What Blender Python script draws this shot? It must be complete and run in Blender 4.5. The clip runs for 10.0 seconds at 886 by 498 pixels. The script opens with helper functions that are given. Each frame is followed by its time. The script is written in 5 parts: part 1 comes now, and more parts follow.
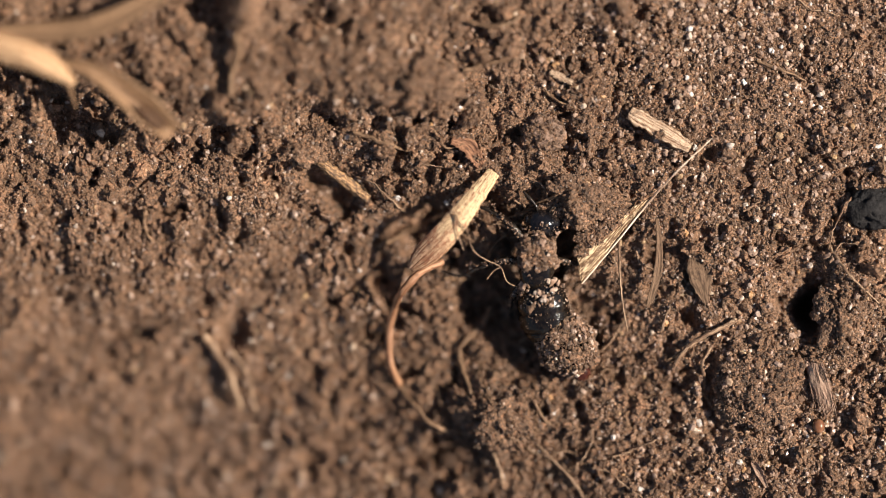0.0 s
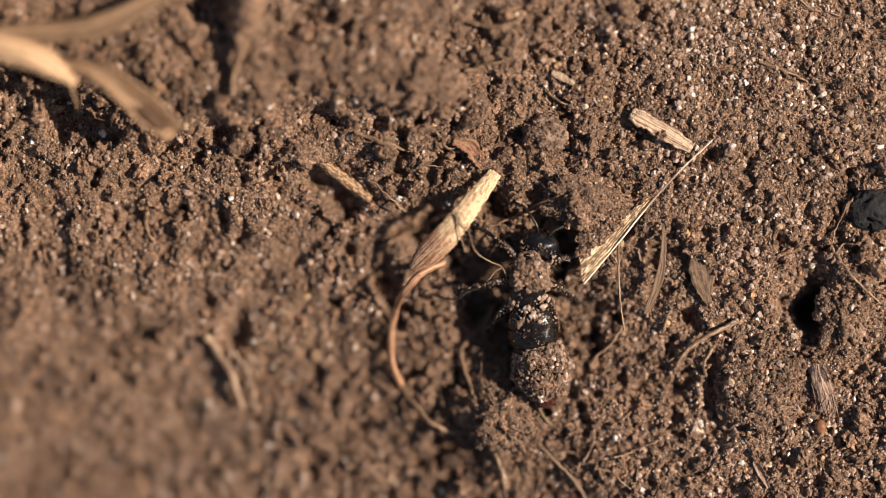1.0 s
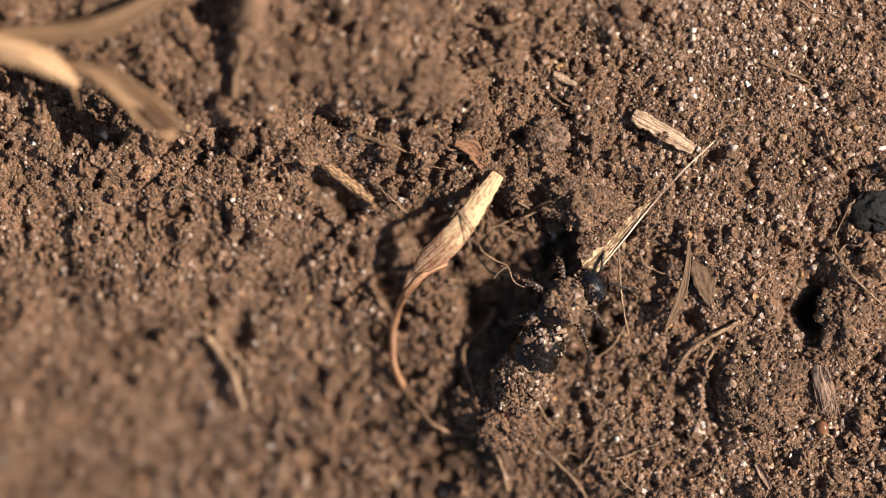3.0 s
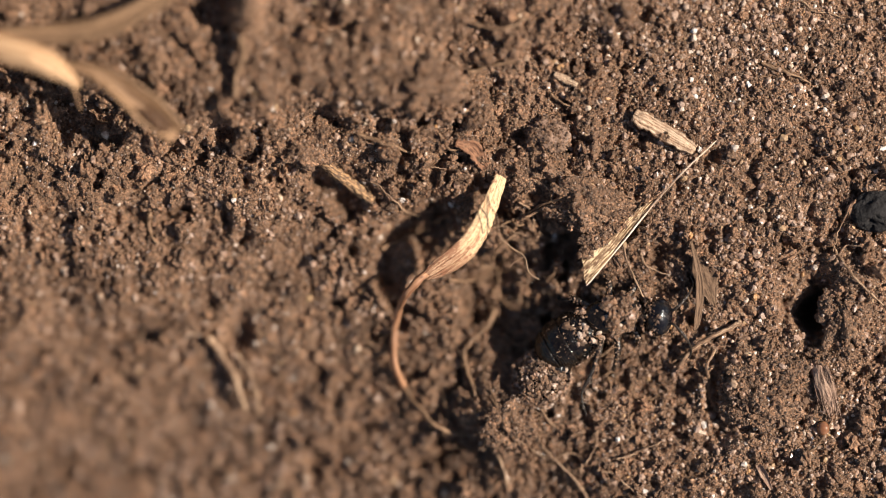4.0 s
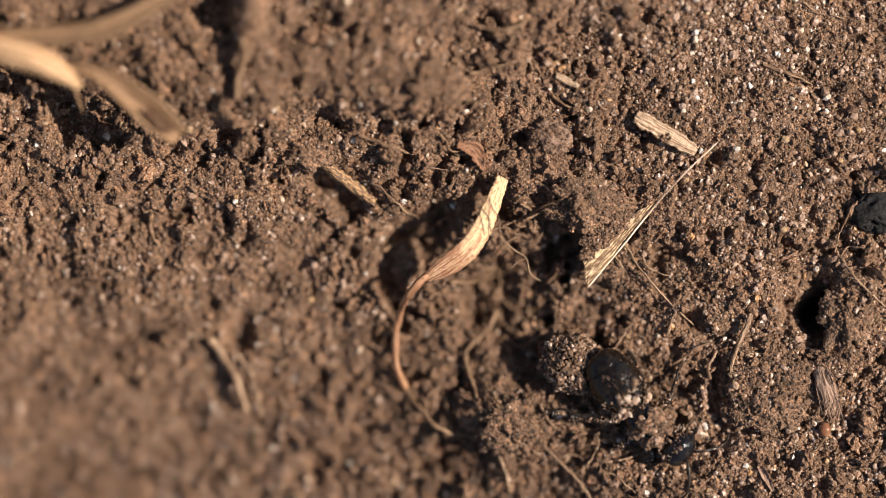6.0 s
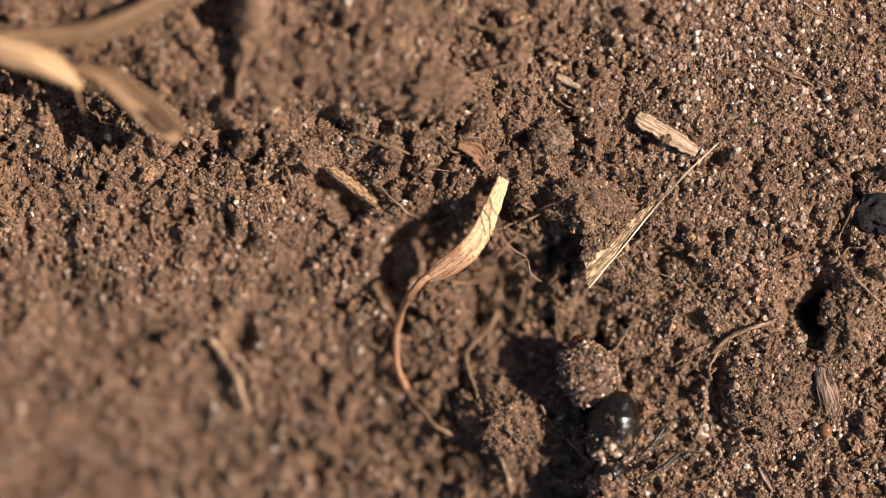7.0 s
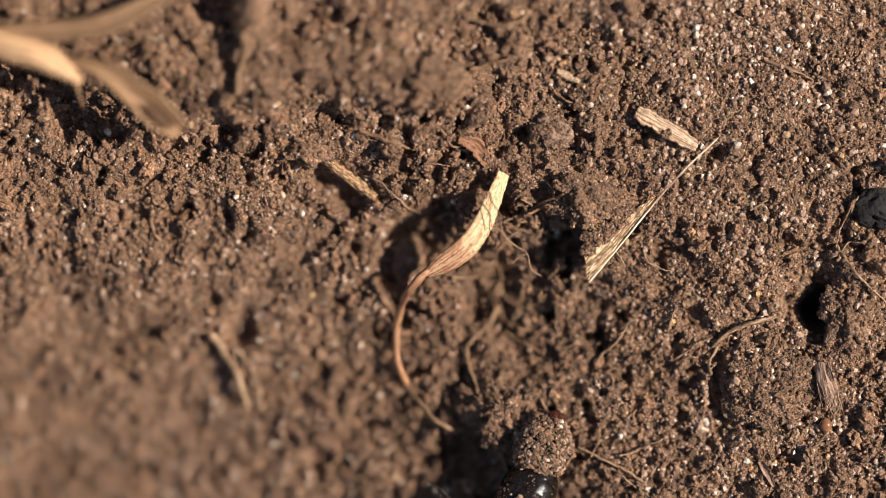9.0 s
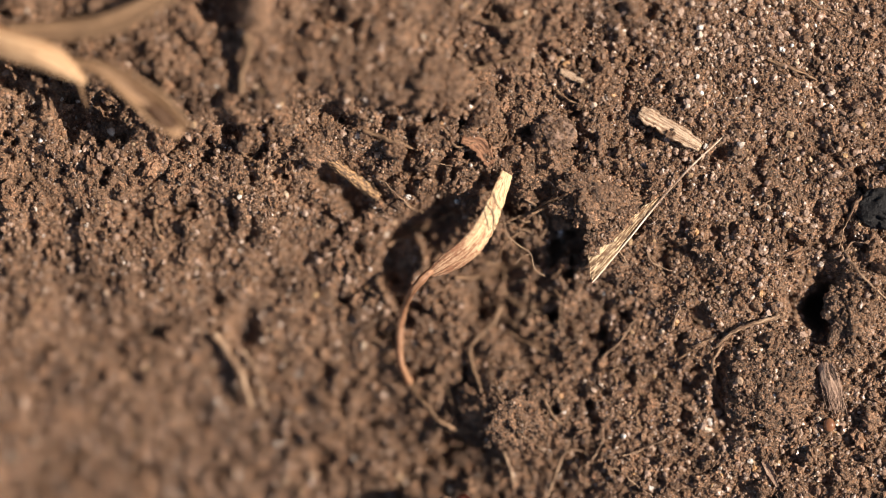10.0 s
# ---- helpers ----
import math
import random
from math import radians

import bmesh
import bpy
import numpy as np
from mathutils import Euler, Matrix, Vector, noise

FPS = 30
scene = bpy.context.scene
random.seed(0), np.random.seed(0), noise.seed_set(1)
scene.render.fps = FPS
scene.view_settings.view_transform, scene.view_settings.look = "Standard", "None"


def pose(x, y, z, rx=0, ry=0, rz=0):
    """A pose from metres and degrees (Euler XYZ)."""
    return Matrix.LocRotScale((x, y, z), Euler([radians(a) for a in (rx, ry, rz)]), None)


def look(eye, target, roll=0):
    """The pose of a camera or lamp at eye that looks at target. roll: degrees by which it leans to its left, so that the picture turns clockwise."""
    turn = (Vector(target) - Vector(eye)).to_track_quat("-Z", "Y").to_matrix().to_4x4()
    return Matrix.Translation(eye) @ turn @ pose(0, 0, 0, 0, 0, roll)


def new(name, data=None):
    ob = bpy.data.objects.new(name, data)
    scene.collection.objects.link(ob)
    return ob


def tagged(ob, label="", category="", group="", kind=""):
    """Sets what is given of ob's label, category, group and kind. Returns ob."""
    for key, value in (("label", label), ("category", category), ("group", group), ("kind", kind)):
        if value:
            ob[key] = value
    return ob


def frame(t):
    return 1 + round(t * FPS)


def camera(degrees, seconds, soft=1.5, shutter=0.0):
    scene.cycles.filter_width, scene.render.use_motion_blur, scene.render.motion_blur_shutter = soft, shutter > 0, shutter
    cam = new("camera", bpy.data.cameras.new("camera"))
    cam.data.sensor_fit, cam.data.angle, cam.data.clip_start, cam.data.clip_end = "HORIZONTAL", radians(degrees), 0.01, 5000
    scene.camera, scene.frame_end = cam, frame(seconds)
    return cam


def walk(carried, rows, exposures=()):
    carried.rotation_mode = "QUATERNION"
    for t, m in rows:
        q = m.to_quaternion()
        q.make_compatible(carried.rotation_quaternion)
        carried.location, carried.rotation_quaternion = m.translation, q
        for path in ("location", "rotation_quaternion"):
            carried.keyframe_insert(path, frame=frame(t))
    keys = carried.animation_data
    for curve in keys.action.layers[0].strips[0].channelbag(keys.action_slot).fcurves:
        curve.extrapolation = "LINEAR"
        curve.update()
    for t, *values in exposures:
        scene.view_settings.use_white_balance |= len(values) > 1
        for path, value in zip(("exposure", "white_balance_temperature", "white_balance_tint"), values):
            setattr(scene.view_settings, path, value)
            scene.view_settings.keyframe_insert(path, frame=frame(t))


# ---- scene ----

# A macro view straight down on bare soil, about 64 mm wide, with a wasp digging through it.
# Plan units: u to the right and v downwards, one unit = UNIT metres at the focus height z = 0.
EYE = 0.18
UNIT = EYE * math.tan(radians(10.0)) / 784.0
TURN = math.degrees(UNIT / EYE)
MM = 0.001

DRIFT = ((0, -12.3, -2.7), (0.5, -13.0, -2.9), (1, -9.1, -1.8), (1.5, -7.4, -4.1), (2, -9.0, -1.9), (2.5, -7.7, 0), (4, -4.3, 1.0),
         (4.5, -6.1, 3.1), (5, -4.6, 3.1), (5.5, -3.0, 3.1), (7, 0, 4.7), (7.5, -1.9, 4.6), (8, 0, 0), (8.5, 1.3, -4.6),
         (9, 0, -4.6), (9.5, 6.1, -6.1), (10, 6.1, -4.7))

cam = camera(20, 10.0, 0.65)
cam.data.dof.use_dof = True
cam.data.dof.focus_distance = EYE
cam.data.dof.aperture_fstop = 5.2
walk(cam, [(t, pose(0, 0, EYE, dv * TURN, du * TURN, 0)) for t, du, dv in DRIFT])

# ---- light ----
SUN_ELEV, SUN_AZ = 44.0, 1.0
world = bpy.data.worlds.new("sky")
scene.world = world
world.use_nodes = True
wn = world.node_tree
sky = wn.nodes.new("ShaderNodeTexSky")
sky.sky_type, sky.sun_disc = "NISHITA", False
sky.sun_elevation, sky.sun_rotation = radians(SUN_ELEV), radians(90.0 - SUN_AZ)
wn.links.new(sky.outputs[0], wn.nodes["Background"].inputs[0])
wn.nodes["Background"].inputs[1].default_value = 0.054
sun = new("sun", bpy.data.lights.new("sun", "SUN"))
sun.data.energy, sun.data.angle, sun.data.color = 5.0, radians(0.5), (1.0, 0.93, 0.82)
sun.matrix_world = look((math.cos(radians(SUN_ELEV)) * math.cos(radians(SUN_AZ)), math.cos(radians(SUN_ELEV)) * math.sin(radians(SUN_AZ)),
                         math.sin(radians(SUN_ELEV))), (0, 0, 0))
scene.view_settings.exposure = 0.70


# ---- materials ----
def material(name, rough=0.8, spec=0.5):
    m = bpy.data.materials.new(name)
    m.use_nodes = True
    b = m.node_tree.nodes["Principled BSDF"]
    b.inputs["Roughness"].default_value = rough
    b.inputs["Specular IOR Level"].default_value = spec
    return m, m.node_tree, b


def ramp(nt, fac, stops, hard=False):
    r = nt.nodes.new("ShaderNodeValToRGB")
    if hard:
        r.color_ramp.interpolation = "CONSTANT"
    e = r.color_ramp.elements
    while len(e) < len(stops):
        e.new(0.5)
    for k, (p, c) in enumerate(stops):
        e[k].position, e[k].color = p, (*c, 1)
    nt.links.new(fac, r.inputs[0])
    return r.outputs[0]


def tex_noise(nt, scale, detail=4, rough=0.6, coord=None, stretch=None):
    if coord is None:
        coord = nt.nodes.new("ShaderNodeTexCoord").outputs["Object"]
    if stretch:
        mp = nt.nodes.new("ShaderNodeMapping")
        mp.inputs["Scale"].default_value = stretch
        nt.links.new(coord, mp.inputs[0])
        coord = mp.outputs[0]
    n = nt.nodes.new("ShaderNodeTexNoise")
    n.inputs["Scale"].default_value, n.inputs["Detail"].default_value, n.inputs["Roughness"].default_value = scale, detail, rough
    nt.links.new(coord, n.inputs["Vector"])
    return n.outputs["Fac"]


def math_node(nt, op, a, b):
    n = nt.nodes.new("ShaderNodeMath")
    n.operation = op
    for k, x in enumerate((a, b)):
        if isinstance(x, (int, float)):
            n.inputs[k].default_value = x
        else:
            nt.links.new(x, n.inputs[k])
    return n.outputs[0]


def mix(nt, fac, a, b, mode="MIX"):
    n = nt.nodes.new("ShaderNodeMix")
    n.data_type, n.blend_type = "RGBA", mode
    for x, k in ((fac, 0), (a, 6), (b, 7)):
        if isinstance(x, (int, float)):
            n.inputs[k].default_value = x
        elif isinstance(x, tuple):
            n.inputs[k].default_value = (*x, 1)
        else:
            nt.links.new(x, n.inputs[k])
    return n.outputs[2]


def bump(nt, b, height, distance, strength=1.0):
    n = nt.nodes.new("ShaderNodeBump")
    n.inputs["Distance"].default_value, n.inputs["Strength"].default_value = distance, strength
    nt.links.new(height, n.inputs["Height"])
    nt.links.new(n.outputs[0], b.inputs["Normal"])


def cells(nt, scale):
    """Rounded granules: their relief and a random tone for each."""
    co = nt.nodes.new("ShaderNodeTexCoord").outputs["Object"]
    v = nt.nodes.new("ShaderNodeTexVoronoi")
    v.inputs["Scale"].default_value = scale
    nt.links.new(co, v.inputs["Vector"])
    sep = nt.nodes.new("ShaderNodeSeparateColor")
    nt.links.new(v.outputs["Color"], sep.inputs[0])
    return math_node(nt, "SUBTRACT", 1.0, v.outputs["Distance"]), sep.outputs[0], sep.outputs[1]


def soil_material(name, island, depth=1.0):
    m, nt, b = material(name, 0.85, 0.45)
    big = tex_noise(nt, 260, 5)
    fine = tex_noise(nt, 9000, 3, 0.7)
    col = ramp(nt, big, [(0.3, (0.132, 0.075, 0.045)), (0.52, (0.203, 0.121, 0.074)), (0.72, (0.272, 0.167, 0.107))])
    grain = ramp(nt, fine, [(0.35, (0.55 * depth, 0.52 * depth, 0.5 * depth)), (0.55, (depth, depth, depth)), (0.75, (1.5 * depth, 1.4 * depth, 1.3 * depth))])
    col = mix(nt, 1.0, col, grain, "MULTIPLY")
    stops = [(0.0, (0.46, 0.44, 0.42)), (0.3, (0.84, 0.81, 0.78)), (0.6, (1.14, 1.08, 1.02)), (0.88, (1.5, 1.4, 1.32)), (1.0, (2.3, 2.1, 1.95))]
    if island in ("clump", "piece"):
        r = nt.nodes.new("ShaderNodeNewGeometry").outputs["Random Per Island"] if island == "clump" else nt.nodes.new("ShaderNodeObjectInfo").outputs["Random"]
        tone = ramp(nt, r, [(0.0, (0.78, 0.75, 0.72)), (0.4, (0.98, 0.95, 0.92)), (0.75, (1.12, 1.08, 1.04)), (1.0, (1.5, 1.4, 1.32))])
        col = mix(nt, 1.0, col, tone, "MULTIPLY")
        h1, r1, ro = cells(nt, 7000)
        col = mix(nt, 0.75, col, ramp(nt, r1, stops), "MULTIPLY")
        h = math_node(nt, "ADD", h1, math_node(nt, "MULTIPLY", tex_noise(nt, 9000, 6, 0.75), 1.3))
        bump(nt, b, h, 0.00009, 1.0)
    elif island:
        r = nt.nodes.new("ShaderNodeNewGeometry").outputs["Random Per Island"]
        col = mix(nt, 1.0, col, ramp(nt, r, stops), "MULTIPLY")
        ro = math_node(nt, "FRACT", math_node(nt, "MULTIPLY", r, 53.0), 0)
        bump(nt, b, tex_noise(nt, 16000, 5, 0.8), 0.00009, 1.0)
    else:
        h1, r1, ro = cells(nt, 5200)
        h2, r2, _ = cells(nt, 11000)
        col = mix(nt, 0.8, col, ramp(nt, r1, stops), "MULTIPLY")
        col = mix(nt, 0.7, col, ramp(nt, r2, stops), "MULTIPLY")
        h = math_node(nt, "ADD", math_node(nt, "MULTIPLY", h1, 1.0), math_node(nt, "MULTIPLY", h2, 0.55))
        h = math_node(nt, "ADD", h, math_node(nt, "MULTIPLY", tex_noise(nt, 14000, 4, 0.7), 0.5))
        bump(nt, b, h, 0.00013, 1.0)
    nt.links.new(math_node(nt, "ADD", math_node(nt, "MULTIPLY", ro, 0.62), 0.24), b.inputs["Roughness"])
    nt.links.new(col, b.inputs["Base Color"])
    return m


def sand_material(name, stops, rough=(0.2, 0.7)):
    m, nt, b = material(name, 0.3, 0.6)
    geo = nt.nodes.new("ShaderNodeNewGeometry")
    r = geo.outputs["Random Per Island"]
    col = ramp(nt, r, stops)
    speck = ramp(nt, tex_noise(nt, 6000, 4, 0.7), [(0.3, (0.55, 0.5, 0.46)), (0.6, (1.05, 1.03, 1))])
    nt.links.new(mix(nt, 1.0, col, speck, "MULTIPLY"), b.inputs["Base Color"])
    ro = math_node(nt, "FRACT", math_node(nt, "MULTIPLY", r, 37.0), 0)
    nt.links.new(math_node(nt, "ADD", math_node(nt, "MULTIPLY", ro, rough[1] - rough[0]), rough[0]), b.inputs["Roughness"])
    bump(nt, b, tex_noise(nt, 12000, 3), 0.00003, 0.6)
    return m


def fibre_material(name, dark, light, across=60, spots=None, rough=0.6, edges=(0.42, 0.55), cover=(0.55, 0.64), run=3.5):
    """Fibres along v of the surface's own map, with stains."""
    m, nt, b = material(name, rough, 0.22)
    uv = nt.nodes.new("ShaderNodeTexCoord").outputs["UV"]
    fib = tex_noise(nt, 1.0, 4, 0.65, uv, (across, run, 1))
    stain = tex_noise(nt, 1.0, 5, 0.75, uv, (6, 11, 1))
    col = ramp(nt, fib, [(edges[0], dark), (edges[1], light)])
    if spots:
        col = mix(nt, ramp(nt, stain, [(cover[0], (0, 0, 0)), (cover[1], (1, 1, 1))]), col, spots)
    nt.links.new(col, b.inputs["Base Color"])
    bump(nt, b, fib, 0.00010, 1.0)
    return m


def leaf_material():
    """Dry leaf: cream towards its tip with small red-brown spots, striped brown towards its foot."""
    m, nt, b = material("straw", 0.6, 0.22)
    uv = nt.nodes.new("ShaderNodeTexCoord").outputs["UV"]
    sep = nt.nodes.new("ShaderNodeSeparateXYZ")
    nt.links.new(uv, sep.inputs[0])
    fib = tex_noise(nt, 1.0, 4, 0.7, uv, (17, 1.6, 1))
    blotch = tex_noise(nt, 1.0, 5, 0.7, uv, (3.5, 7, 1))
    speck = tex_noise(nt, 1.0, 3, 0.6, uv, (11, 34, 1))
    fresh = ramp(nt, fib, [(0.36, (0.40, 0.22, 0.10)), (0.48, (0.68, 0.47, 0.26)), (0.66, (0.80, 0.60, 0.36))])
    old = ramp(nt, fib, [(0.38, (0.10, 0.042, 0.024)), (0.46, (0.32, 0.155, 0.085)), (0.56, (0.58, 0.34, 0.20)), (0.68, (0.74, 0.50, 0.31))])
    age = math_node(nt, "ADD", sep.outputs[1], math_node(nt, "MULTIPLY", math_node(nt, "SUBTRACT", blotch, 0.5), 1.1))
    col = mix(nt, ramp(nt, age, [(0.36, (0, 0, 0)), (0.68, (1, 1, 1))]), fresh, old)
    col = mix(nt, ramp(nt, speck, [(0.54, (0, 0, 0)), (0.61, (0.8, 0.8, 0.8))]), col, (0.27, 0.10, 0.05))
    col = mix(nt, ramp(nt, blotch, [(0.53, (0, 0, 0)), (0.63, (0.75, 0.75, 0.75))]), col, (0.30, 0.115, 0.06))
    rim = math_node(nt, "ADD", math_node(nt, "ABSOLUTE", math_node(nt, "SUBTRACT", sep.outputs[0], 0.5), 0), math_node(nt, "MULTIPLY", fib, 0.1))
    col = mix(nt, ramp(nt, rim, [(0.52, (0, 0, 0)), (0.56, (0.6, 0.6, 0.6))]), col, (0.34, 0.17, 0.085))
    nt.links.new(col, b.inputs["Base Color"])
    bump(nt, b, math_node(nt, "ADD", fib, math_node(nt, "MULTIPLY", speck, 0.5)), 0.00009, 1.0)
    return m


def plain_material(name, dark, light, scale, rough, spec=0.5, relief=0.00004, fine=8000):
    m, nt, b = material(name, rough, spec)
    nt.links.new(ramp(nt, tex_noise(nt, scale, 5, 0.65), [(0.32, dark), (0.66, light)]), b.inputs["Base Color"])
    bump(nt, b, tex_noise(nt, fine, 4, 0.65), relief, 0.8)
    return m


def chitin_material(name, dark, light, rough, dusty=0.5):
    """Dark shell, finely uneven, with dust on it."""
    m, nt, b = material(name, rough, 0.32)
    n = tex_noise(nt, 3500, 4, 0.65)
    dust = ramp(nt, tex_noise(nt, 1500, 6, 0.8), [(0.50, (0, 0, 0)), (0.66, (1, 1, 1))])
    col = ramp(nt, n, [(0.35, dark), (0.7, light)])
    h = math_node(nt, "ADD", math_node(nt, "MULTIPLY", n, 1.2), math_node(nt, "MULTIPLY", tex_noise(nt, 7000, 3, 0.6), 1.0))
    nt.links.new(mix(nt, math_node(nt, "MULTIPLY", dust, dusty), col, (0.12, 0.075, 0.048)), b.inputs["Base Color"])
    nt.links.new(math_node(nt, "ADD", math_node(nt, "MULTIPLY", dust, 0.8 * dusty), rough), b.inputs["Roughness"])
    bump(nt, b, h, 0.000017, 1.0)
    return m


SOIL = soil_material("soil", False)
CRUMB = soil_material("soil_crumb", True)
CLUMP = soil_material("soil_clump", "clump")
CLOD = soil_material("soil_clod", "piece")
DARK = soil_material("dark_soil", True, 0.62)
# The crumb colour at 0.66 of its tone, for the dug places.
DUG_SOIL = soil_material("dug_soil", True, 0.66)
SAND = sand_material("sand", [(0.0, (0.14, 0.083, 0.052)), (0.3, (0.23, 0.14, 0.092)), (0.55, (0.31, 0.195, 0.135)), (0.75, (0.38, 0.245, 0.178)),
                              (0.92, (0.43, 0.30, 0.225)), (1.0, (0.56, 0.44, 0.35))])
PALE = sand_material("pale_sand", [(0.0, (0.31, 0.195, 0.135)), (0.4, (0.41, 0.27, 0.192)), (0.75, (0.50, 0.345, 0.255)), (1.0, (0.66, 0.53, 0.43))])
COARSE = sand_material("coarse_sand", [(0.0, (0.20, 0.115, 0.072)), (0.25, (0.30, 0.185, 0.125)), (0.5, (0.38, 0.245, 0.175)), (0.7, (0.44, 0.31, 0.24)),
                                       (0.85, (0.46, 0.29, 0.15)), (0.95, (0.58, 0.48, 0.40)), (1.0, (0.70, 0.63, 0.57))], (0.15, 0.55))
GLINT = sand_material("quartz_splinter", [(0.0, (0.34, 0.23, 0.18)), (0.5, (0.52, 0.40, 0.35)), (0.8, (0.68, 0.58, 0.53)), (1.0, (0.82, 0.77, 0.74))], (0.08, 0.4))
STRAW = leaf_material()
CHIP = fibre_material("wood_chip", (0.17, 0.085, 0.045), (0.70, 0.50, 0.34), 13, (0.30, 0.165, 0.095), 0.6, (0.42, 0.58), (0.52, 0.64), 0.9)
FRAG = fibre_material("striped_leaf", (0.17, 0.085, 0.035), (0.82, 0.59, 0.36), 22, (0.18, 0.10, 0.055), 0.6, (0.45, 0.56), (0.47, 0.55), 6)
NEEDLE = fibre_material("needle", (0.34, 0.19, 0.11), (0.82, 0.64, 0.48), 4, (0.22, 0.12, 0.07), cover=(0.62, 0.7))
STICK = fibre_material("stick", (0.20, 0.095, 0.045), (0.60, 0.35, 0.17), 11, (0.13, 0.078, 0.05), 0.7, (0.40, 0.56), (0.46, 0.54), 1.2)
RUST = fibre_material("dead_leaf", (0.11, 0.05, 0.028), (0.30, 0.145, 0.08), 8, (0.10, 0.048, 0.028), 0.7)
HUSKY = fibre_material("dull_leaf", (0.10, 0.058, 0.034), (0.21, 0.125, 0.075), 5, (0.08, 0.05, 0.035), 0.8)
BLADE = fibre_material("dry_grass", (0.30, 0.14, 0.06), (0.68, 0.43, 0.24), 7, (0.34, 0.17, 0.08), run=0.7)
DULL = fibre_material("brown_grass", (0.13, 0.07, 0.037), (0.30, 0.175, 0.095), 5, (0.15, 0.08, 0.04), cover=(0.55, 0.66), run=1.0)
TIPS = fibre_material("withered_tip", (0.05, 0.024, 0.012), (0.12, 0.06, 0.03), 5)
STEM = fibre_material("stem", (0.19, 0.082, 0.042), (0.42, 0.215, 0.115), 6, (0.15, 0.075, 0.042), 0.45, run=1.5)
ROOT = fibre_material("root", (0.13, 0.07, 0.038), (0.31, 0.18, 0.10), 5, (0.10, 0.06, 0.037), cover=(0.46, 0.58))
FINE = fibre_material("rootlet", (0.20, 0.11, 0.062), (0.42, 0.27, 0.165), 4, (0.12, 0.07, 0.045), cover=(0.46, 0.58))
BARK = fibre_material("bark_fibre", (0.20, 0.115, 0.08), (0.42, 0.27, 0.19), 12, (0.10, 0.055, 0.035), 0.7)
PEBBLE = plain_material("brown_pebble", (0.13, 0.073, 0.046), (0.31, 0.187, 0.127), 5200, 0.75, relief=0.00013, fine=6500)
COAL = plain_material("charcoal", (0.006, 0.005, 0.005), (0.032, 0.027, 0.025), 2500, 0.65, 0.2, relief=0.0003, fine=3500)
SEED = plain_material("seed_coat", (0.14, 0.05, 0.022), (0.26, 0.115, 0.055), 900, 0.12, 0.6, 0.00001)
DUSTY = plain_material("dusty_chitin", (0.005, 0.004, 0.003), (0.05, 0.033, 0.022), 2600, 0.22, 0.55, 0.00007)
BLACK = chitin_material("black_chitin", (0.003, 0.002, 0.002), (0.013, 0.009, 0.006), 0.09, 0.14)
HEADS = chitin_material("polished_chitin", (0.003, 0.003, 0.004), (0.010, 0.008, 0.009), 0.13, 0.3)
REDDISH = chitin_material("red_chitin", (0.025, 0.007, 0.004), (0.075, 0.02, 0.011), 0.15)
HAIR = plain_material("bristle", (0.30, 0.24, 0.2), (0.6, 0.53, 0.46), 2000, 0.15)
QUARTZ, qnt, qb = material("quartz", 0.15, 0.6)
qnt.links.new(ramp(qnt, tex_noise(qnt, 3, 4), [(0.3, (0.50, 0.40, 0.32)), (0.65, (0.80, 0.74, 0.68))]), qb.inputs["Base Color"])
ROSE, rnt, rb = material("rose_quartz", 0.3, 0.5)
rnt.links.new(ramp(rnt, tex_noise(rnt, 3, 4), [(0.3, (0.24, 0.148, 0.10)), (0.65, (0.42, 0.28, 0.20))]), rb.inputs["Base Color"])
OCHRE, ont, ob_ = material("ochre_grain", 0.5, 0.5)
ont.links.new(ramp(ont, tex_noise(ont, 3, 4), [(0.3, (0.34, 0.16, 0.06)), (0.65, (0.60, 0.34, 0.16))]), ob_.inputs["Base Color"])


# ---- relief of the ground ----
def hashed(i, j, seed):
    h = (i.astype(np.int64) * 374761393 + j.astype(np.int64) * 668265263 + seed * 974634211) & 0xFFFFFFFF
    h = ((h ^ (h >> 13)) * 1274126177) & 0xFFFFFFFF
    h = ((h ^ (h >> 16)) * 2246822519) & 0xFFFFFFFF
    return ((h ^ (h >> 15)) & 0xFFFFFF) / 16777216.0


def value_noise(x, y, seed):
    i, j = np.floor(x), np.floor(y)
    a, b = x - i, y - j
    a, b = a * a * (3 - 2 * a), b * b * (3 - 2 * b)
    return ((hashed(i, j, seed) * (1 - a) + hashed(i + 1, j, seed) * a) * (1 - b)
            + (hashed(i, j + 1, seed) * (1 - a) + hashed(i + 1, j + 1, seed) * a) * b)


def lumps(x, y, size, seed):
    """Heaped round lumps: 0 in the gaps, up to about 0.7 on top, for lumps that far apart."""
    x, y = x / size, y / size
    i, j = np.floor(x), np.floor(y)
    top = np.zeros_like(x)
    for di in (-1, 0, 1):
        for dj in (-1, 0, 1):
            ci, cj = i + di, j + dj
            dx = ci + hashed(ci, cj, seed) - x
            dy = cj + hashed(ci, cj, seed + 7) - y
            r = 0.35 + 0.5 * hashed(ci, cj, seed + 13)
            top = np.maximum(top, np.sqrt(np.maximum(r * r - dx * dx - dy * dy, 0)))
    return top


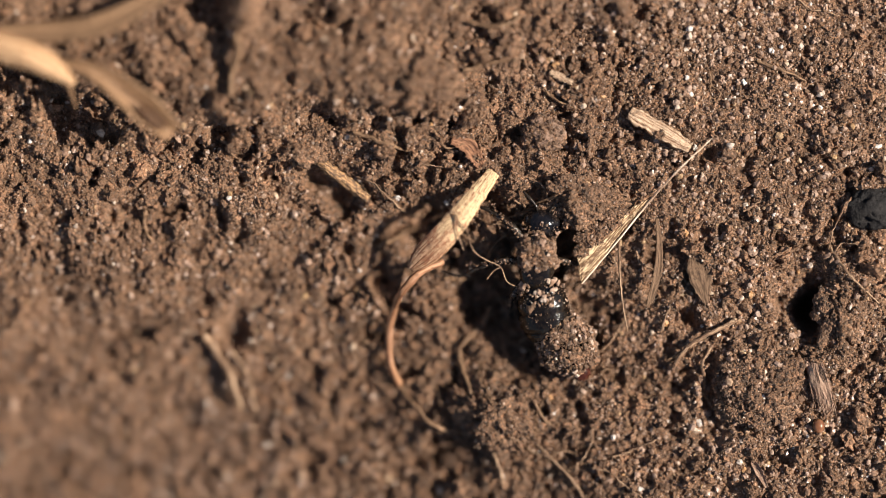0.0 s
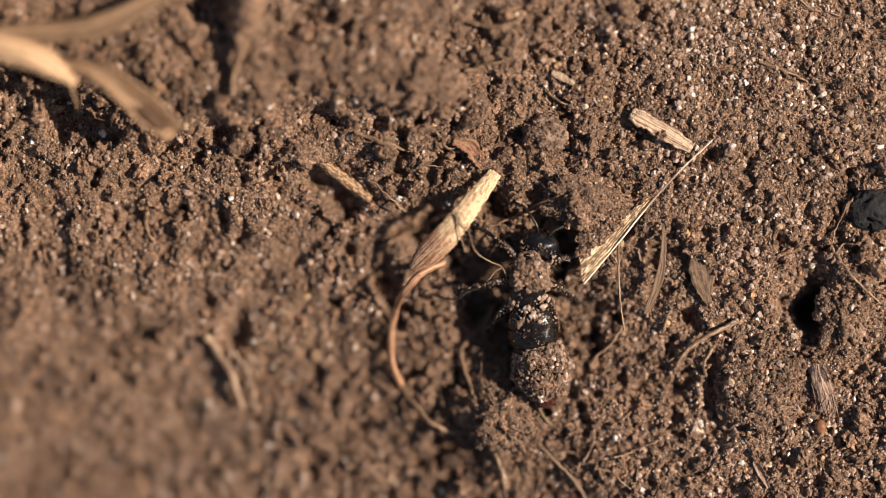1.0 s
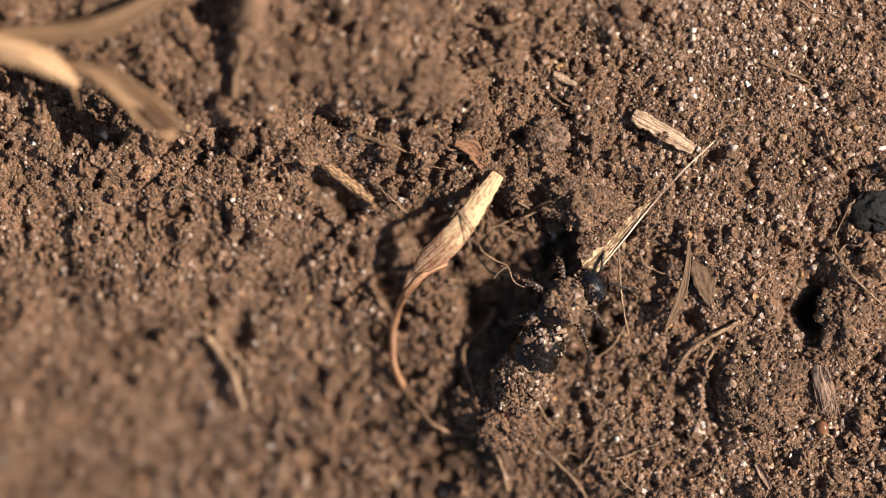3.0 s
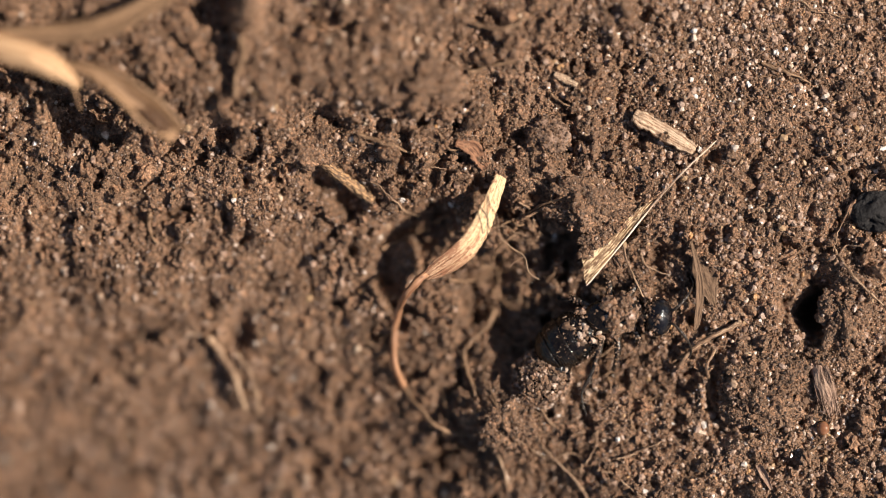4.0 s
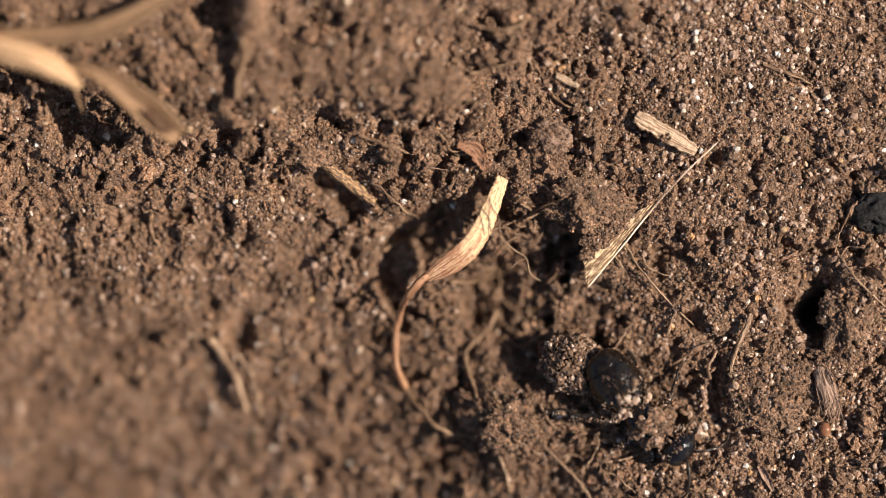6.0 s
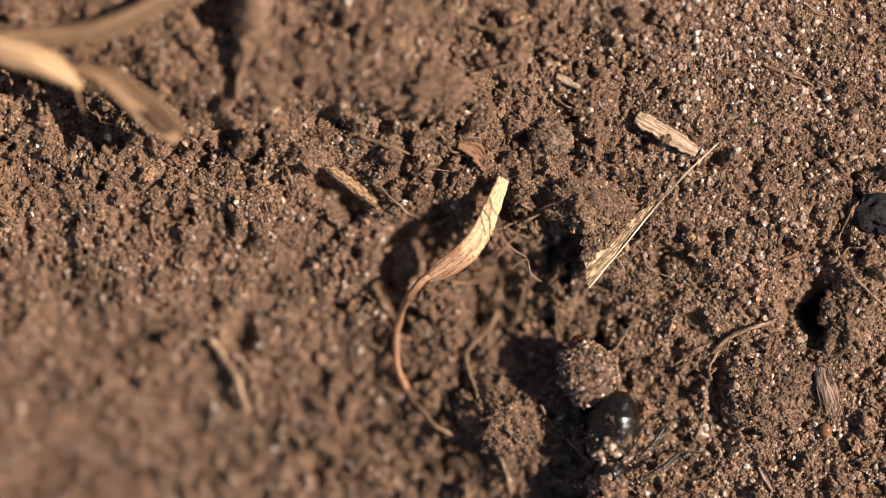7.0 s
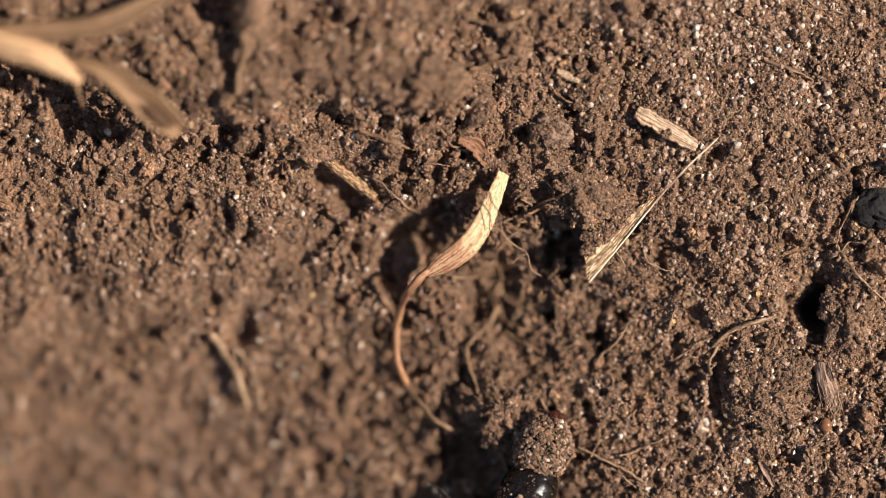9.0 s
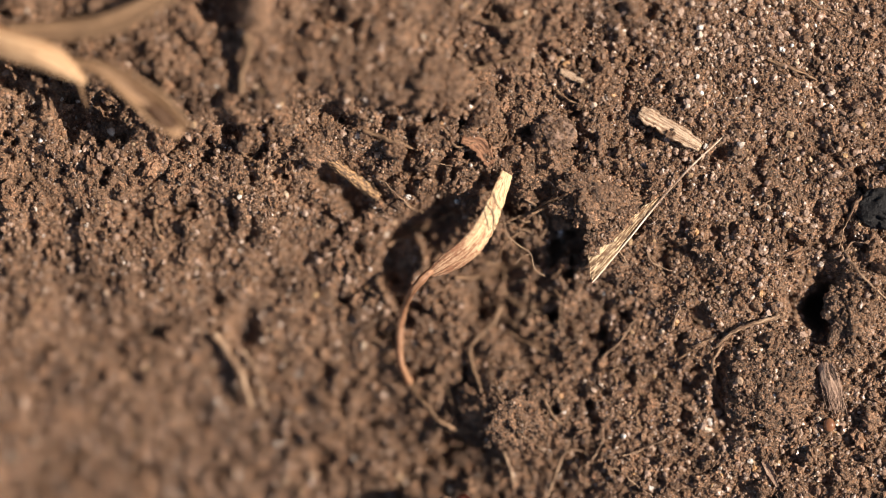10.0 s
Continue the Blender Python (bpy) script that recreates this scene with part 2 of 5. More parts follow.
# Height of the ground in mm, every 224 units across and 147 down.
LEVELS = ((4.8, 4.8, 4.8, 4.2, 3.2, 2.3, 0.6, -0.6),
          (2.0, 2.8, 3.8, 3.0, 1.1, 0.6, 0.2, -0.4),
          (0.0, 0.0, 0.0, -0.1, -0.2, 0.1, 0.0, 0.0),
          (-2.4, -2.4, -2.3, -2.2, -2.2, -0.4, 0.0, 0.0),
          (-6.2, -5.6, -4.8, -4.0, -2.8, -1.7, -0.3, -0.1),
          (-9.2, -8.2, -6.8, -5.2, -3.1, -1.7, -0.3, 0.0),
          (-11.0, -9.8, -8.0, -6.0, -3.9, -1.9, -0.3, 0.0))


def bumps():
    """Single mounds and pits: u, v, half widths, height in mm."""
    yield 740, 140, 80, 48, 1.3
    yield 600, 105, 90, 50, 0.6
    yield 500, 160, 70, 40, 0.5
    yield 400, 30, 36, 44, -1.6
    yield 448, 30, 26, 46, 2.6
    yield 940, 440, 70, 56, -0.9
    yield 1008, 430, 28, 44, -0.6
    yield 1040, 560, 60, 50, -0.7
    yield 142, 205, 42, 52, -2.2
    yield 70, 140, 70, 18, -1.0
    yield 600, 218, 34, 26, -1.8
    yield 412, 225, 24, 24, -1.6
    yield 290, 255, 30, 22, -1.2
    yield 928, 244, 26, 24, -1.2
    yield 640, 345, 46, 26, -1.2
    yield 750, 410, 70, 46, -3.2
    yield 890, 500, 80, 80, -0.9
    yield 880, 530, 44, 76, -1.2
    yield 935, 600, 60, 90, -0.8
    yield 705, 500, 26, 60, -1.4
    yield 880, 350, 40, 40, -1.2
    yield 1005, 420, 40, 46, -0.9
    yield 1430, 552, 31, 58, -8.0
    yield 1505, 560, 44, 80, 0.7
    yield 1362, 690, 66, 56, 0.8
    yield 1330, 770, 60, 14, -0.7
    yield 1286, 712, 18, 56, -1.6
    yield 1430, 650, 24, 40, -1.0
    yield 1226, 562, 20, 24, -1.8
    yield 900, 745, 66, 56, 1.3
    yield 835, 800, 44, 34, -1.3
    yield 1000, 690, 60, 60, 0.3
    yield 405, 570, 16, 40, -1.6
    yield 240, 608, 60, 14, -1.0
    yield 400, 380, 18, 26, -1.2
    yield 1040, 350, 50, 40, 0.4
    yield 950, 300, 70, 40, 0.6
    yield 1160, 470, 40, 50, -0.8
    yield 585, 345, 24, 26, -1.6
    yield 632, 380, 28, 22, -1.9


def height(x, y):
    """Height of the ground in metres over the plan, for arrays."""
    x, y = np.asarray(x, float), np.asarray(y, float)
    u, v = x / UNIT + 784, 441 - y / UNIT
    wu = u + 60 * (value_noise(x * 300, y * 300, 61) - 0.5)
    wv = v + 60 * (value_noise(x * 300, y * 300, 62) - 0.5)
    a, b = np.clip(wu / 224, 0, 6.999), np.clip(wv / 147, 0, 5.999)
    i, j = a.astype(int), b.astype(int)
    a, b = a - i, b - j
    g = np.array(LEVELS)
    z = (g[j, i] * (1 - a) + g[j, i + 1] * a) * (1 - b) + (g[j + 1, i] * (1 - a) + g[j + 1, i + 1] * a) * b
    for bu, bv, ru, rv, h in bumps():
        z = z + h * np.exp(-np.minimum((((wu - bu) / ru) ** 2 + ((wv - bv) / rv) ** 2) ** 1.4, 50))
    away = np.maximum(np.maximum(np.abs(x) - 0.034, np.abs(y) - 0.02), 0)
    z = z * np.exp(-away / 0.02)
    sx = x + 0.0007 * (value_noise(x / 0.0009, y / 0.0009, 31) - 0.5) + 0.0003 * (value_noise(x / 0.0003, y / 0.0003, 33) - 0.5)
    sy = y + 0.0007 * (value_noise(x / 0.0009, y / 0.0009, 32) - 0.5) + 0.0003 * (value_noise(x / 0.0003, y / 0.0003, 34) - 0.5)
    sandy = np.clip((u - 950) / 300, 0, 1)
    dug = np.exp(-(((u - 960) / 150) ** 2 + ((v - 510) / 120) ** 2) ** 2)
    even = np.clip((620 - u) / 200, 0, 1) * np.clip((v - 420) / 120, 0, 1) + np.clip((1090 - u) / 150, 0, 1) * np.clip((170 - v) / 50, 0, 1)
    flat = np.clip((u - 1130) / 100, 0, 1) * np.clip((250 - v) / 90, 0, 1)
    rough = 1 + 0.7 * dug - 0.3 * even - 0.5 * flat
    gap = 0.65 * value_noise(x / 0.0013, y / 0.0013, 41) + 0.35 * value_noise(x / 0.0005, y / 0.0005, 42)
    z = z - rough * (1.2 - 0.42 * sandy) * np.clip((0.365 - gap) / 0.2, 0, 1.2)
    z = z + (1 - 0.35 * even) * (1.1 - 0.45 * sandy) * (lumps(sx, sy, 0.0034, 3) - 0.45) + rough * (0.60 - 0.08 * sandy) * (lumps(sx, sy, 0.0013, 5) - 0.45)
    z = z + (0.36 - 0.08 * sandy - 0.1 * flat - 0.1 * even) * (lumps(sx, sy, 0.00055, 9) - 0.4) + 0.20 * (lumps(sx, sy, 0.00026, 11) - 0.4)
    z = z + 0.14 * (value_noise(x / 0.0002, y / 0.0002, 21) - 0.5)
    z = z * np.exp(-np.maximum(away - 0.006, 0) / 0.03)
    return z * MM


def ground_at(x, y):
    return float(height(np.array([x]), np.array([y]))[0])


def spot(u, v, h):
    """The point at plan place u, v seen from above, h mm over the focus height."""
    z = h * MM
    k = (EYE - z) / EYE
    return Vector(((u - 784) * UNIT * k, (441 - v) * UNIT * k, z))


def lying(u, v, lift=0.0):
    """The point of the ground at u, v, lifted by so many mm."""
    h = 0.0
    for _ in range(3):
        p = spot(u, v, h)
        h = ground_at(p.x, p.y) / MM
    return spot(u, v, h + lift)


def link_mesh(name, verts, faces, mat, smooth=True, uvs=None):
    me = bpy.data.meshes.new(name)
    me.from_pydata([tuple(v) for v in verts], [], faces)
    if uvs is not None:
        layer = me.uv_layers.new()
        for lp in me.loops:
            layer.data[lp.index].uv = uvs[lp.vertex_index]
    me.materials.append(mat)
    me.shade_smooth() if smooth else me.shade_flat()
    me.update()
    return me


def part(name, me, parent, label=""):
    o = new(name, me)
    o.parent = parent
    if label:
        o["label"] = label
    return o


def lines(half, step):
    """Grid lines: even near the middle, then ever farther apart out to the horizon."""
    inner = list(np.arange(-half, half + step / 2, step))
    outer, x, d = [], half, step
    while x < 60:
        d *= 1.5
        x += d
        outer.append(x)
    return np.array([-o for o in reversed(outer)] + inner + outer)


def build_ground():
    xs, ys = lines(0.036, 0.00013), lines(0.0215, 0.00013)
    gx, gy = np.meshgrid(xs, ys)
    gz = height(gx, gy)
    n, m = len(xs), len(ys)
    co = np.stack([gx, gy, gz], -1).reshape(-1, 3)
    idx = np.arange(n * m).reshape(m, n)
    quads = np.stack([idx[:-1, :-1], idx[:-1, 1:], idx[1:, 1:], idx[1:, :-1]], -1).reshape(-1, 4)
    me = fast_mesh("ground", co, quads, SOIL, True)
    tagged(new("ground", me), "bare brown crumbly soil, dug and uneven", "soil", kind="structure")


def fast_mesh(name, co, faces, mat, smooth):
    me = bpy.data.meshes.new(name)
    k = faces.shape[1]
    me.vertices.add(len(co))
    me.vertices.foreach_set("co", np.ascontiguousarray(co, dtype=np.float32).ravel())
    me.loops.add(faces.size)
    me.loops.foreach_set("vertex_index", np.ascontiguousarray(faces, dtype=np.int32).ravel())
    me.polygons.add(len(faces))
    me.polygons.foreach_set("loop_start", np.arange(0, faces.size, k, dtype=np.int32))
    me.update(calc_edges=True)
    me.materials.append(mat)
    me.shade_smooth() if smooth else me.shade_flat()
    return me


def ico(level):
    bm = bmesh.new()
    bmesh.ops.create_icosphere(bm, subdivisions=level, radius=1.0)
    v = np.array([tuple(p.co) for p in bm.verts])
    f = np.array([[p.index for p in q.verts] for q in bm.faces])
    bm.free()
    return v, f


def grains(name, centre, size, mat, rng, level=1, rough=0.28, flat=0.35, smooth=False, knobbly=0.5):
    """One mesh of many irregular grains, with these centres and radii."""
    if level == 0:
        v = np.array([(1, 0, 0), (-1, 0, 0), (0, 1, 0), (0, -1, 0), (0, 0, 1), (0, 0, -1)], float)
        f = np.array([(0, 2, 4), (2, 1, 4), (1, 3, 4), (3, 0, 4), (2, 0, 5), (1, 2, 5), (3, 1, 5), (0, 3, 5)])
    else:
        v, f = ico(level)
    n, k = len(centre), len(v)
    r = 1 + rough * (rng.random((n, k)) * 2 - 1)
    if level > 1:
        ph = rng.random((n, 1, 3)) * 20
        q = v[None] * 1.9 + ph
        r = 1 + rough * (np.sin(q[..., 0] * 2.1 + np.cos(q[..., 1] * 1.7)) * np.cos(q[..., 2] * 2.3 + q[..., 0]) + knobbly * (rng.random((n, k)) - 0.5))
    p = v[None] * r[..., None] * (1 - flat + 2 * flat * rng.random((n, 1, 3)))
    q = rng.normal(size=(n, 4))
    q /= np.linalg.norm(q, axis=1)[:, None]
    w, x, y, z = q.T
    rot = np.stack([1 - 2 * (y * y + z * z), 2 * (x * y - z * w), 2 * (x * z + y * w), 2 * (x * y + z * w), 1 - 2 * (x * x + z * z),
                    2 * (y * z - x * w), 2 * (x * z - y * w), 2 * (y * z + x * w), 1 - 2 * (x * x + y * y)], 1).reshape(n, 3, 3)
    p = np.einsum("nij,nkj->nki", rot, p) * np.asarray(size)[:, None, None] + np.asarray(centre)[:, None, :]
    faces = (f[None] + (np.arange(n) * k)[:, None, None]).reshape(-1, 3)
    return fast_mesh(name, p.reshape(-1, 3), faces, mat, smooth)


def scatter(n, rng, lo, hi, power, sink, weight=None):
    x = rng.uniform(-0.0355, 0.0355, n)
    y = rng.uniform(-0.021, 0.021, n)
    if weight is not None:
        keep = rng.random(n) < weight(x / UNIT + 784, 441 - y / UNIT)
        x, y = x[keep], y[keep]
    s = lo * (hi / lo) ** (rng.random(len(x)) ** power)
    z = height(x, y) + s * (0.75 - sink * rng.random(len(x)))
    return np.stack([x, y, z], 1), s


build_ground()


def build_soil_stuff():
    rng = np.random.default_rng(4)

    def sharp(u, v):
        return np.where((u < 600) & (v > 500), 0.45, 1.0)

    def sandy(u, v):
        patch = np.exp(-(((u - 1260) / 130) ** 2 + ((v - 60) / 70) ** 2))
        return np.clip(0.3 + 0.4 * np.clip((u - 900) / 300, 0, 1) + 0.2 * np.clip((v - 600) / 200, 0, 1) * (u > 900) + 0.6 * patch + 0.2 * ((u < 700) & (v > 180) & (v < 380)) + 0.3 * ((u < 700) & (v > 380)), 0, 1)
    def strewn(u, v):
        return np.clip(0.4 + 0.15 * np.clip((u - 900) / 300, 0, 1) + 0.25 * ((u < 780) & (v > 180) & (v < 480)), 0, 1)
    c, s = scatter(85000, rng, 0.000030, 0.000095, 1.3, 1.1, sharp)
    tagged(new("soil_specks", grains("soil_specks", c, s, CRUMB, rng, 0, 0.45)), "finest brown specks of loose soil", "soil", kind="stuff")
    c, s = scatter(34000, rng, 0.000075, 0.00017, 1.6, 1.2, sharp)
    tagged(new("soil_crumbs", grains("soil_crumbs", c, s, CRUMB, rng, 1, 0.5)), "fine dark brown crumbs of loose soil", "soil", kind="stuff")

    # Darker-toned crumbs, thickest over the dug hollow and round the clod below it.
    def fresh(u, v):
        return np.exp(-(((u - 950) / 150) ** 2 + ((v - 520) / 130) ** 2) ** 2) + 0.7 * np.exp(-(((u - 900) / 130) ** 2 + ((v - 770) / 120) ** 2) ** 2)
    c, s = scatter(34000, rng, 0.00007, 0.00022, 1.4, 1.2, fresh)
    tagged(new("moist_crumbs", grains("moist_crumbs", c, s, DUG_SOIL, rng, 1, 0.5)), "dark crumbs of freshly dug soil", "soil", kind="stuff")
    def crumbly(u, v):
        even = (np.clip((u - 1100) / 150, 0, 1) * np.clip((300 - v) / 100, 0, 1))
        open_ = (np.abs((u - 1042) * 0.745 + (v - 505) * 0.667) < 50) & (u > 1000) & (u < 1290)
        open_ |= (np.hypot((u - 1180) / 90, (v - 236) / 60) < 1) | (np.hypot((u - 1430) / 55, (v - 545) / 80) < 1) | (np.hypot((u - 615) / 70, (v - 320) / 60) < 1)
        open_ |= np.hypot((u - 402) / 50, (v - 28) / 60) < 1
        return np.clip(1.0 - 0.7 * even - 0.4 * ((u < 500) & (v > 520)), 0, 1) * ~open_
    c, s = scatter(5200, rng, 0.00012, 0.00030, 1.3, 1.2, crumbly)
    tagged(new("soil_clods", grains("soil_clods", c, s, CLUMP, rng, 2, 0.42, 0.45, False, 0.8)), "small brown clods of loose soil", "soil", kind="stuff")
    c, s = scatter(1000, rng, 0.00028, 0.00062, 1.9, 1.5, crumbly)
    order = np.argsort(-s)
    c, s = c[order], s[order]
    kinds = [grains("clod", np.zeros((1, 3)), np.full(1, 0.0004), CLOD, rng, 3, 0.48, 0.4, False, 0.7) for _ in range(24)]
    for k in range(270):
        o = new("clod", kinds[k % 24])
        o.location, o.scale, o.rotation_euler = c[k], (s[k] / 0.0004,) * 3, (k * 1.7, k * 0.9, k * 2.3)
        tagged(o, "loose crumbly clod of brown soil", "clod", "loose clods of soil")
    c, s = c[270:], s[270:]
    tagged(new("crumbly_clods", grains("crumbly_clods", c, s, CLUMP, rng, 3, 0.48, 0.4, False, 0.7)), "larger uneven crumbly clods of brown soil", "soil", kind="stuff")

    def patchy(u, v):
        return 0.05 * (u > 1000) + 0.75 * np.exp(-(((u - 1270) / 125) ** 2 + ((v - 52) / 58) ** 2)) + 0.25 * np.exp(-(((u - 1330) / 200) ** 2 + ((v - 800) / 90) ** 2))
    c, s = scatter(80000, rng, 0.00004, 0.0002, 2.1, 1.5, patchy)
    tagged(new("pinkish_sand", grains("pinkish_sand", c, s, PALE, rng, 1, 0.32)), "patch of pinkish sand on the soil", "sand", kind="stuff")
    c, s = scatter(14000, rng, 0.00005, 0.00025, 1.5, 1.5, sandy)
    tagged(new("sand_grains", grains("sand_grains", c, s, SAND, rng, 1, 0.32)), "tan and brown sand grains mixed into soil", "sand", kind="stuff")

    def low(u, v):
        return 1.0 * ((u < 760) & (v > 400))
    c, s = scatter(3800, rng, 0.00009, 0.00028, 1.9, 1.1, low)
    tagged(new("glassy_sand_grains", grains("glassy_sand_grains", c, s, COARSE, rng, 1, 0.2)), "scattered pale glassy sand grains on soil", "sand", kind="stuff")
    def coarse(u, v):
        patch = np.exp(-(((u - 1280) / 130) ** 2 + ((v - 70) / 70) ** 2))
        return np.clip(0.02 + 0.50 * np.clip((u - 1000) / 250, 0, 1) + 0.5 * patch + 0.25 * np.exp(-(((u - 1380) / 160) ** 2 + ((v - 740) / 110) ** 2)) + 0.3 * ((u < 720) & (v > 180) & (v < 420)) + 0.22 * ((u > 420) & (u < 1100) & (v < 330)), 0, 1)
    c, s = scatter(9500, rng, 0.00009, 0.00031, 1.6, 1.3, coarse)
    tagged(new("coarse_sand", grains("coarse_sand", c, s, COARSE, rng, 1, 0.22, 0.3)), "coarse pinkish and tan quartz sand among soil", "sand", kind="stuff")
    c, s = scatter(34000, rng, 0.000022, 0.000075, 1.6, 0.9, strewn)
    tagged(new("quartz_dust", grains("quartz_dust", c, s, GLINT, rng, 0, 0.4)), "tiny glinting quartz splinters strewn over soil", "sand", kind="stuff")
    c, s = scatter(2600, rng, 0.00005, 0.00016, 1.4, 1.2, sandy)
    tagged(new("pale_sand_grains", grains("pale_sand_grains", c, s, PALE, rng, 1, 0.25)), "pale pinkish quartz sand grains in soil", "sand", kind="stuff")


build_soil_stuff()


# ---- shapes ----
def smooth_path(pts, per=8):
    pts = [Vector(p) for p in pts]
    ext = [2 * pts[0] - pts[1]] + pts + [2 * pts[-1] - pts[-2]]
    out = []
    for k in range(1, len(ext) - 2):
        a, b, c, d = ext[k - 1:k + 3]
        for s in range(per):
            t = s / per
            out.append(0.5 * ((2 * b) + (c - a) * t + (2 * a - 5 * b + 4 * c - d) * t * t + (3 * b - a - 3 * c + d) * t ** 3))
    return out + [pts[-1]]


def tube(pts, radius, mat, name, sides=7, wiggle=0.0, per=8, seed=1, taper=0.5, sway=0.0):
    """A rounded strand along a path. radius in metres at the start; it narrows to taper times that."""
    rng = random.Random(seed)
    path = smooth_path(pts, per)
    path = [p + Vector((rng.uniform(-1, 1), rng.uniform(-1, 1), rng.uniform(-0.5, 0.5))) * wiggle for p in path]
    if sway:
        path = [p + noise.noise_vector(p * 900 + Vector((seed, 0, 0))) * sway + noise.noise_vector(p * 2600 + Vector((0, seed, 0))) * sway * 0.4 for p in path]
    verts, uvs, faces = [], [], []
    up = Vector((0, 0, 1))
    n = len(path)
    for k, p in enumerate(path):
        d = (path[min(k + 1, n - 1)] - path[max(k - 1, 0)]).normalized()
        side = d.cross(up)
        side = side.normalized() if side.length > 1e-6 else Vector((1, 0, 0))
        top = side.cross(d)
        f = k / (n - 1)
        r = radius * (1 - (1 - taper) * f) * (1 + 0.28 * noise.noise(Vector((k * 0.21, seed * 3.7, 0.5))) + rng.uniform(-0.05, 0.05))
        if k in (0, n - 1):
            r *= 0.35
        for s in range(sides):
            a = 2 * math.pi * s / sides
            verts.append(p + (side * math.cos(a) + top * math.sin(a)) * r)
            uvs.append((s / sides, f))
    for k in range(n - 1):
        for s in range(sides):
            faces.append((k * sides + s, k * sides + (s + 1) % sides, (k + 1) * sides + (s + 1) % sides, (k + 1) * sides + s))
    faces += [tuple(range(sides)), tuple(reversed(range((n - 1) * sides, n * sides)))]
    return link_mesh(name, verts, faces, mat, True, uvs)


def ribbon(pts, widths, mat, name, cup=0.3, thick=0.00006, cols=8, lean=0.0, ragged=0.0, per=8, seed=2, turn=0.0):
    """A blade along a path: cupped across, with thickness. lean and turn tilt it about its length, in degrees, at the start and by its end."""
    rng = random.Random(seed)
    path = smooth_path(pts, per)
    n = len(path)
    rows = []
    for k, p in enumerate(path):
        f = k / (n - 1)
        d = (path[min(k + 1, n - 1)] - path[max(k - 1, 0)]).normalized()
        side = d.cross(Vector((0, 0, 1))).normalized()
        a = radians(lean + turn * f)
        top = side.cross(d)
        side, top = side * math.cos(a) + top * math.sin(a), top * math.cos(a) - side * math.sin(a)
        x = f * (len(widths) - 1)
        j = min(int(x), len(widths) - 2)
        w = widths[j] + (widths[j + 1] - widths[j]) * (x - j)
        row = []
        edge = [rng.uniform(-1, 1) * ragged for _ in range(2)]
        for c in range(cols + 1):
            g = 2 * c / cols - 1
            e = edge[0] if c == 0 else edge[1] if c == cols else 0
            row.append((p + side * (g * w / 2 + e * (1 if g > 0 else -1)) + top * (cup * w * (g * g - 0.5) + rng.uniform(-1, 1) * thick * 0.35), top, (c / cols, f)))
        rows.append(row)
    verts, uvs, faces = [], [], []
    for sgn in (1, -1):
        for row in rows:
            for p, top, uv in row:
                verts.append(p + top * thick * 0.5 * sgn)
                uvs.append(uv)
    m = cols + 1
    base = n * m
    for k in range(n - 1):
        for c in range(cols):
            a, b, cc, d = k * m + c, k * m + c + 1, (k + 1) * m + c + 1, (k + 1) * m + c
            faces += [(a, b, cc, d), (base + d, base + cc, base + b, base + a)]
    for k in range(n - 1):
        for c in (0, cols):
            a, b = k * m + c, (k + 1) * m + c
            faces.append((a, b, base + b, base + a) if c == 0 else (b, a, base + a, base + b))
    for k in (0, n - 1):
        for c in range(cols):
            a, b = k * m + c, k * m + c + 1
            faces.append((b, a, base + a, base + b) if k == 0 else (a, b, base + b, base + a))
    return link_mesh(name, verts, faces, mat, True, uvs)


def shard(pts, widths, mat, name, thick, cols=12, seed=5):
    """A torn flat piece that spreads to the one side of a straight edge, with stripes along that edge."""
    rng = random.Random(seed)
    path = smooth_path(pts, 12)
    n = len(path)
    verts, uvs, faces = [], [], []
    for sgn in (1, -1):
        for k, p in enumerate(path):
            f = k / (n - 1)
            d = (path[min(k + 1, n - 1)] - path[max(k - 1, 0)]).normalized()
            side = Vector((0, 0, 1)).cross(d).normalized()
            x = f * (len(widths) - 1)
            j = min(int(x), len(widths) - 2)
            w = widths[j] + (widths[j + 1] - widths[j]) * (x - j)
            w *= 1 + 0.16 * noise.noise(Vector((f * 14, 3.1, seed)))
            for c in range(cols + 1):
                g = c / cols
                rise = 0.06 * w * math.sin(g * 2.6) + 0.00012 * noise.noise(Vector((g * 3, f * 4, seed)))
                verts.append(p + side * g * w + Vector((0, 0, rise + thick * 0.5 * sgn)))
                uvs.append((g * w / max(widths), f))
    m = cols + 1
    base = n * m
    for k in range(n - 1):
        for c in range(cols):
            a, b, cc, d = k * m + c, k * m + c + 1, (k + 1) * m + c + 1, (k + 1) * m + c
            faces += [(a, d, cc, b), (base + b, base + cc, base + d, base + a)]
        for c in (0, cols):
            a, b = k * m + c, (k + 1) * m + c
            faces.append((a, base + a, base + b, b) if c == 0 else (b, base + b, base + a, a))
    return link_mesh(name, verts, faces, mat, True, uvs)


def knobs(d, off, rough):
    """How far an uneven lump reaches in the direction d."""
    return 1 + rough * noise.noise(d * 1.4 + off) + rough * 0.6 * noise.noise(d * 3.7 + off) + rough * 0.35 * noise.noise(d * 9 + off)


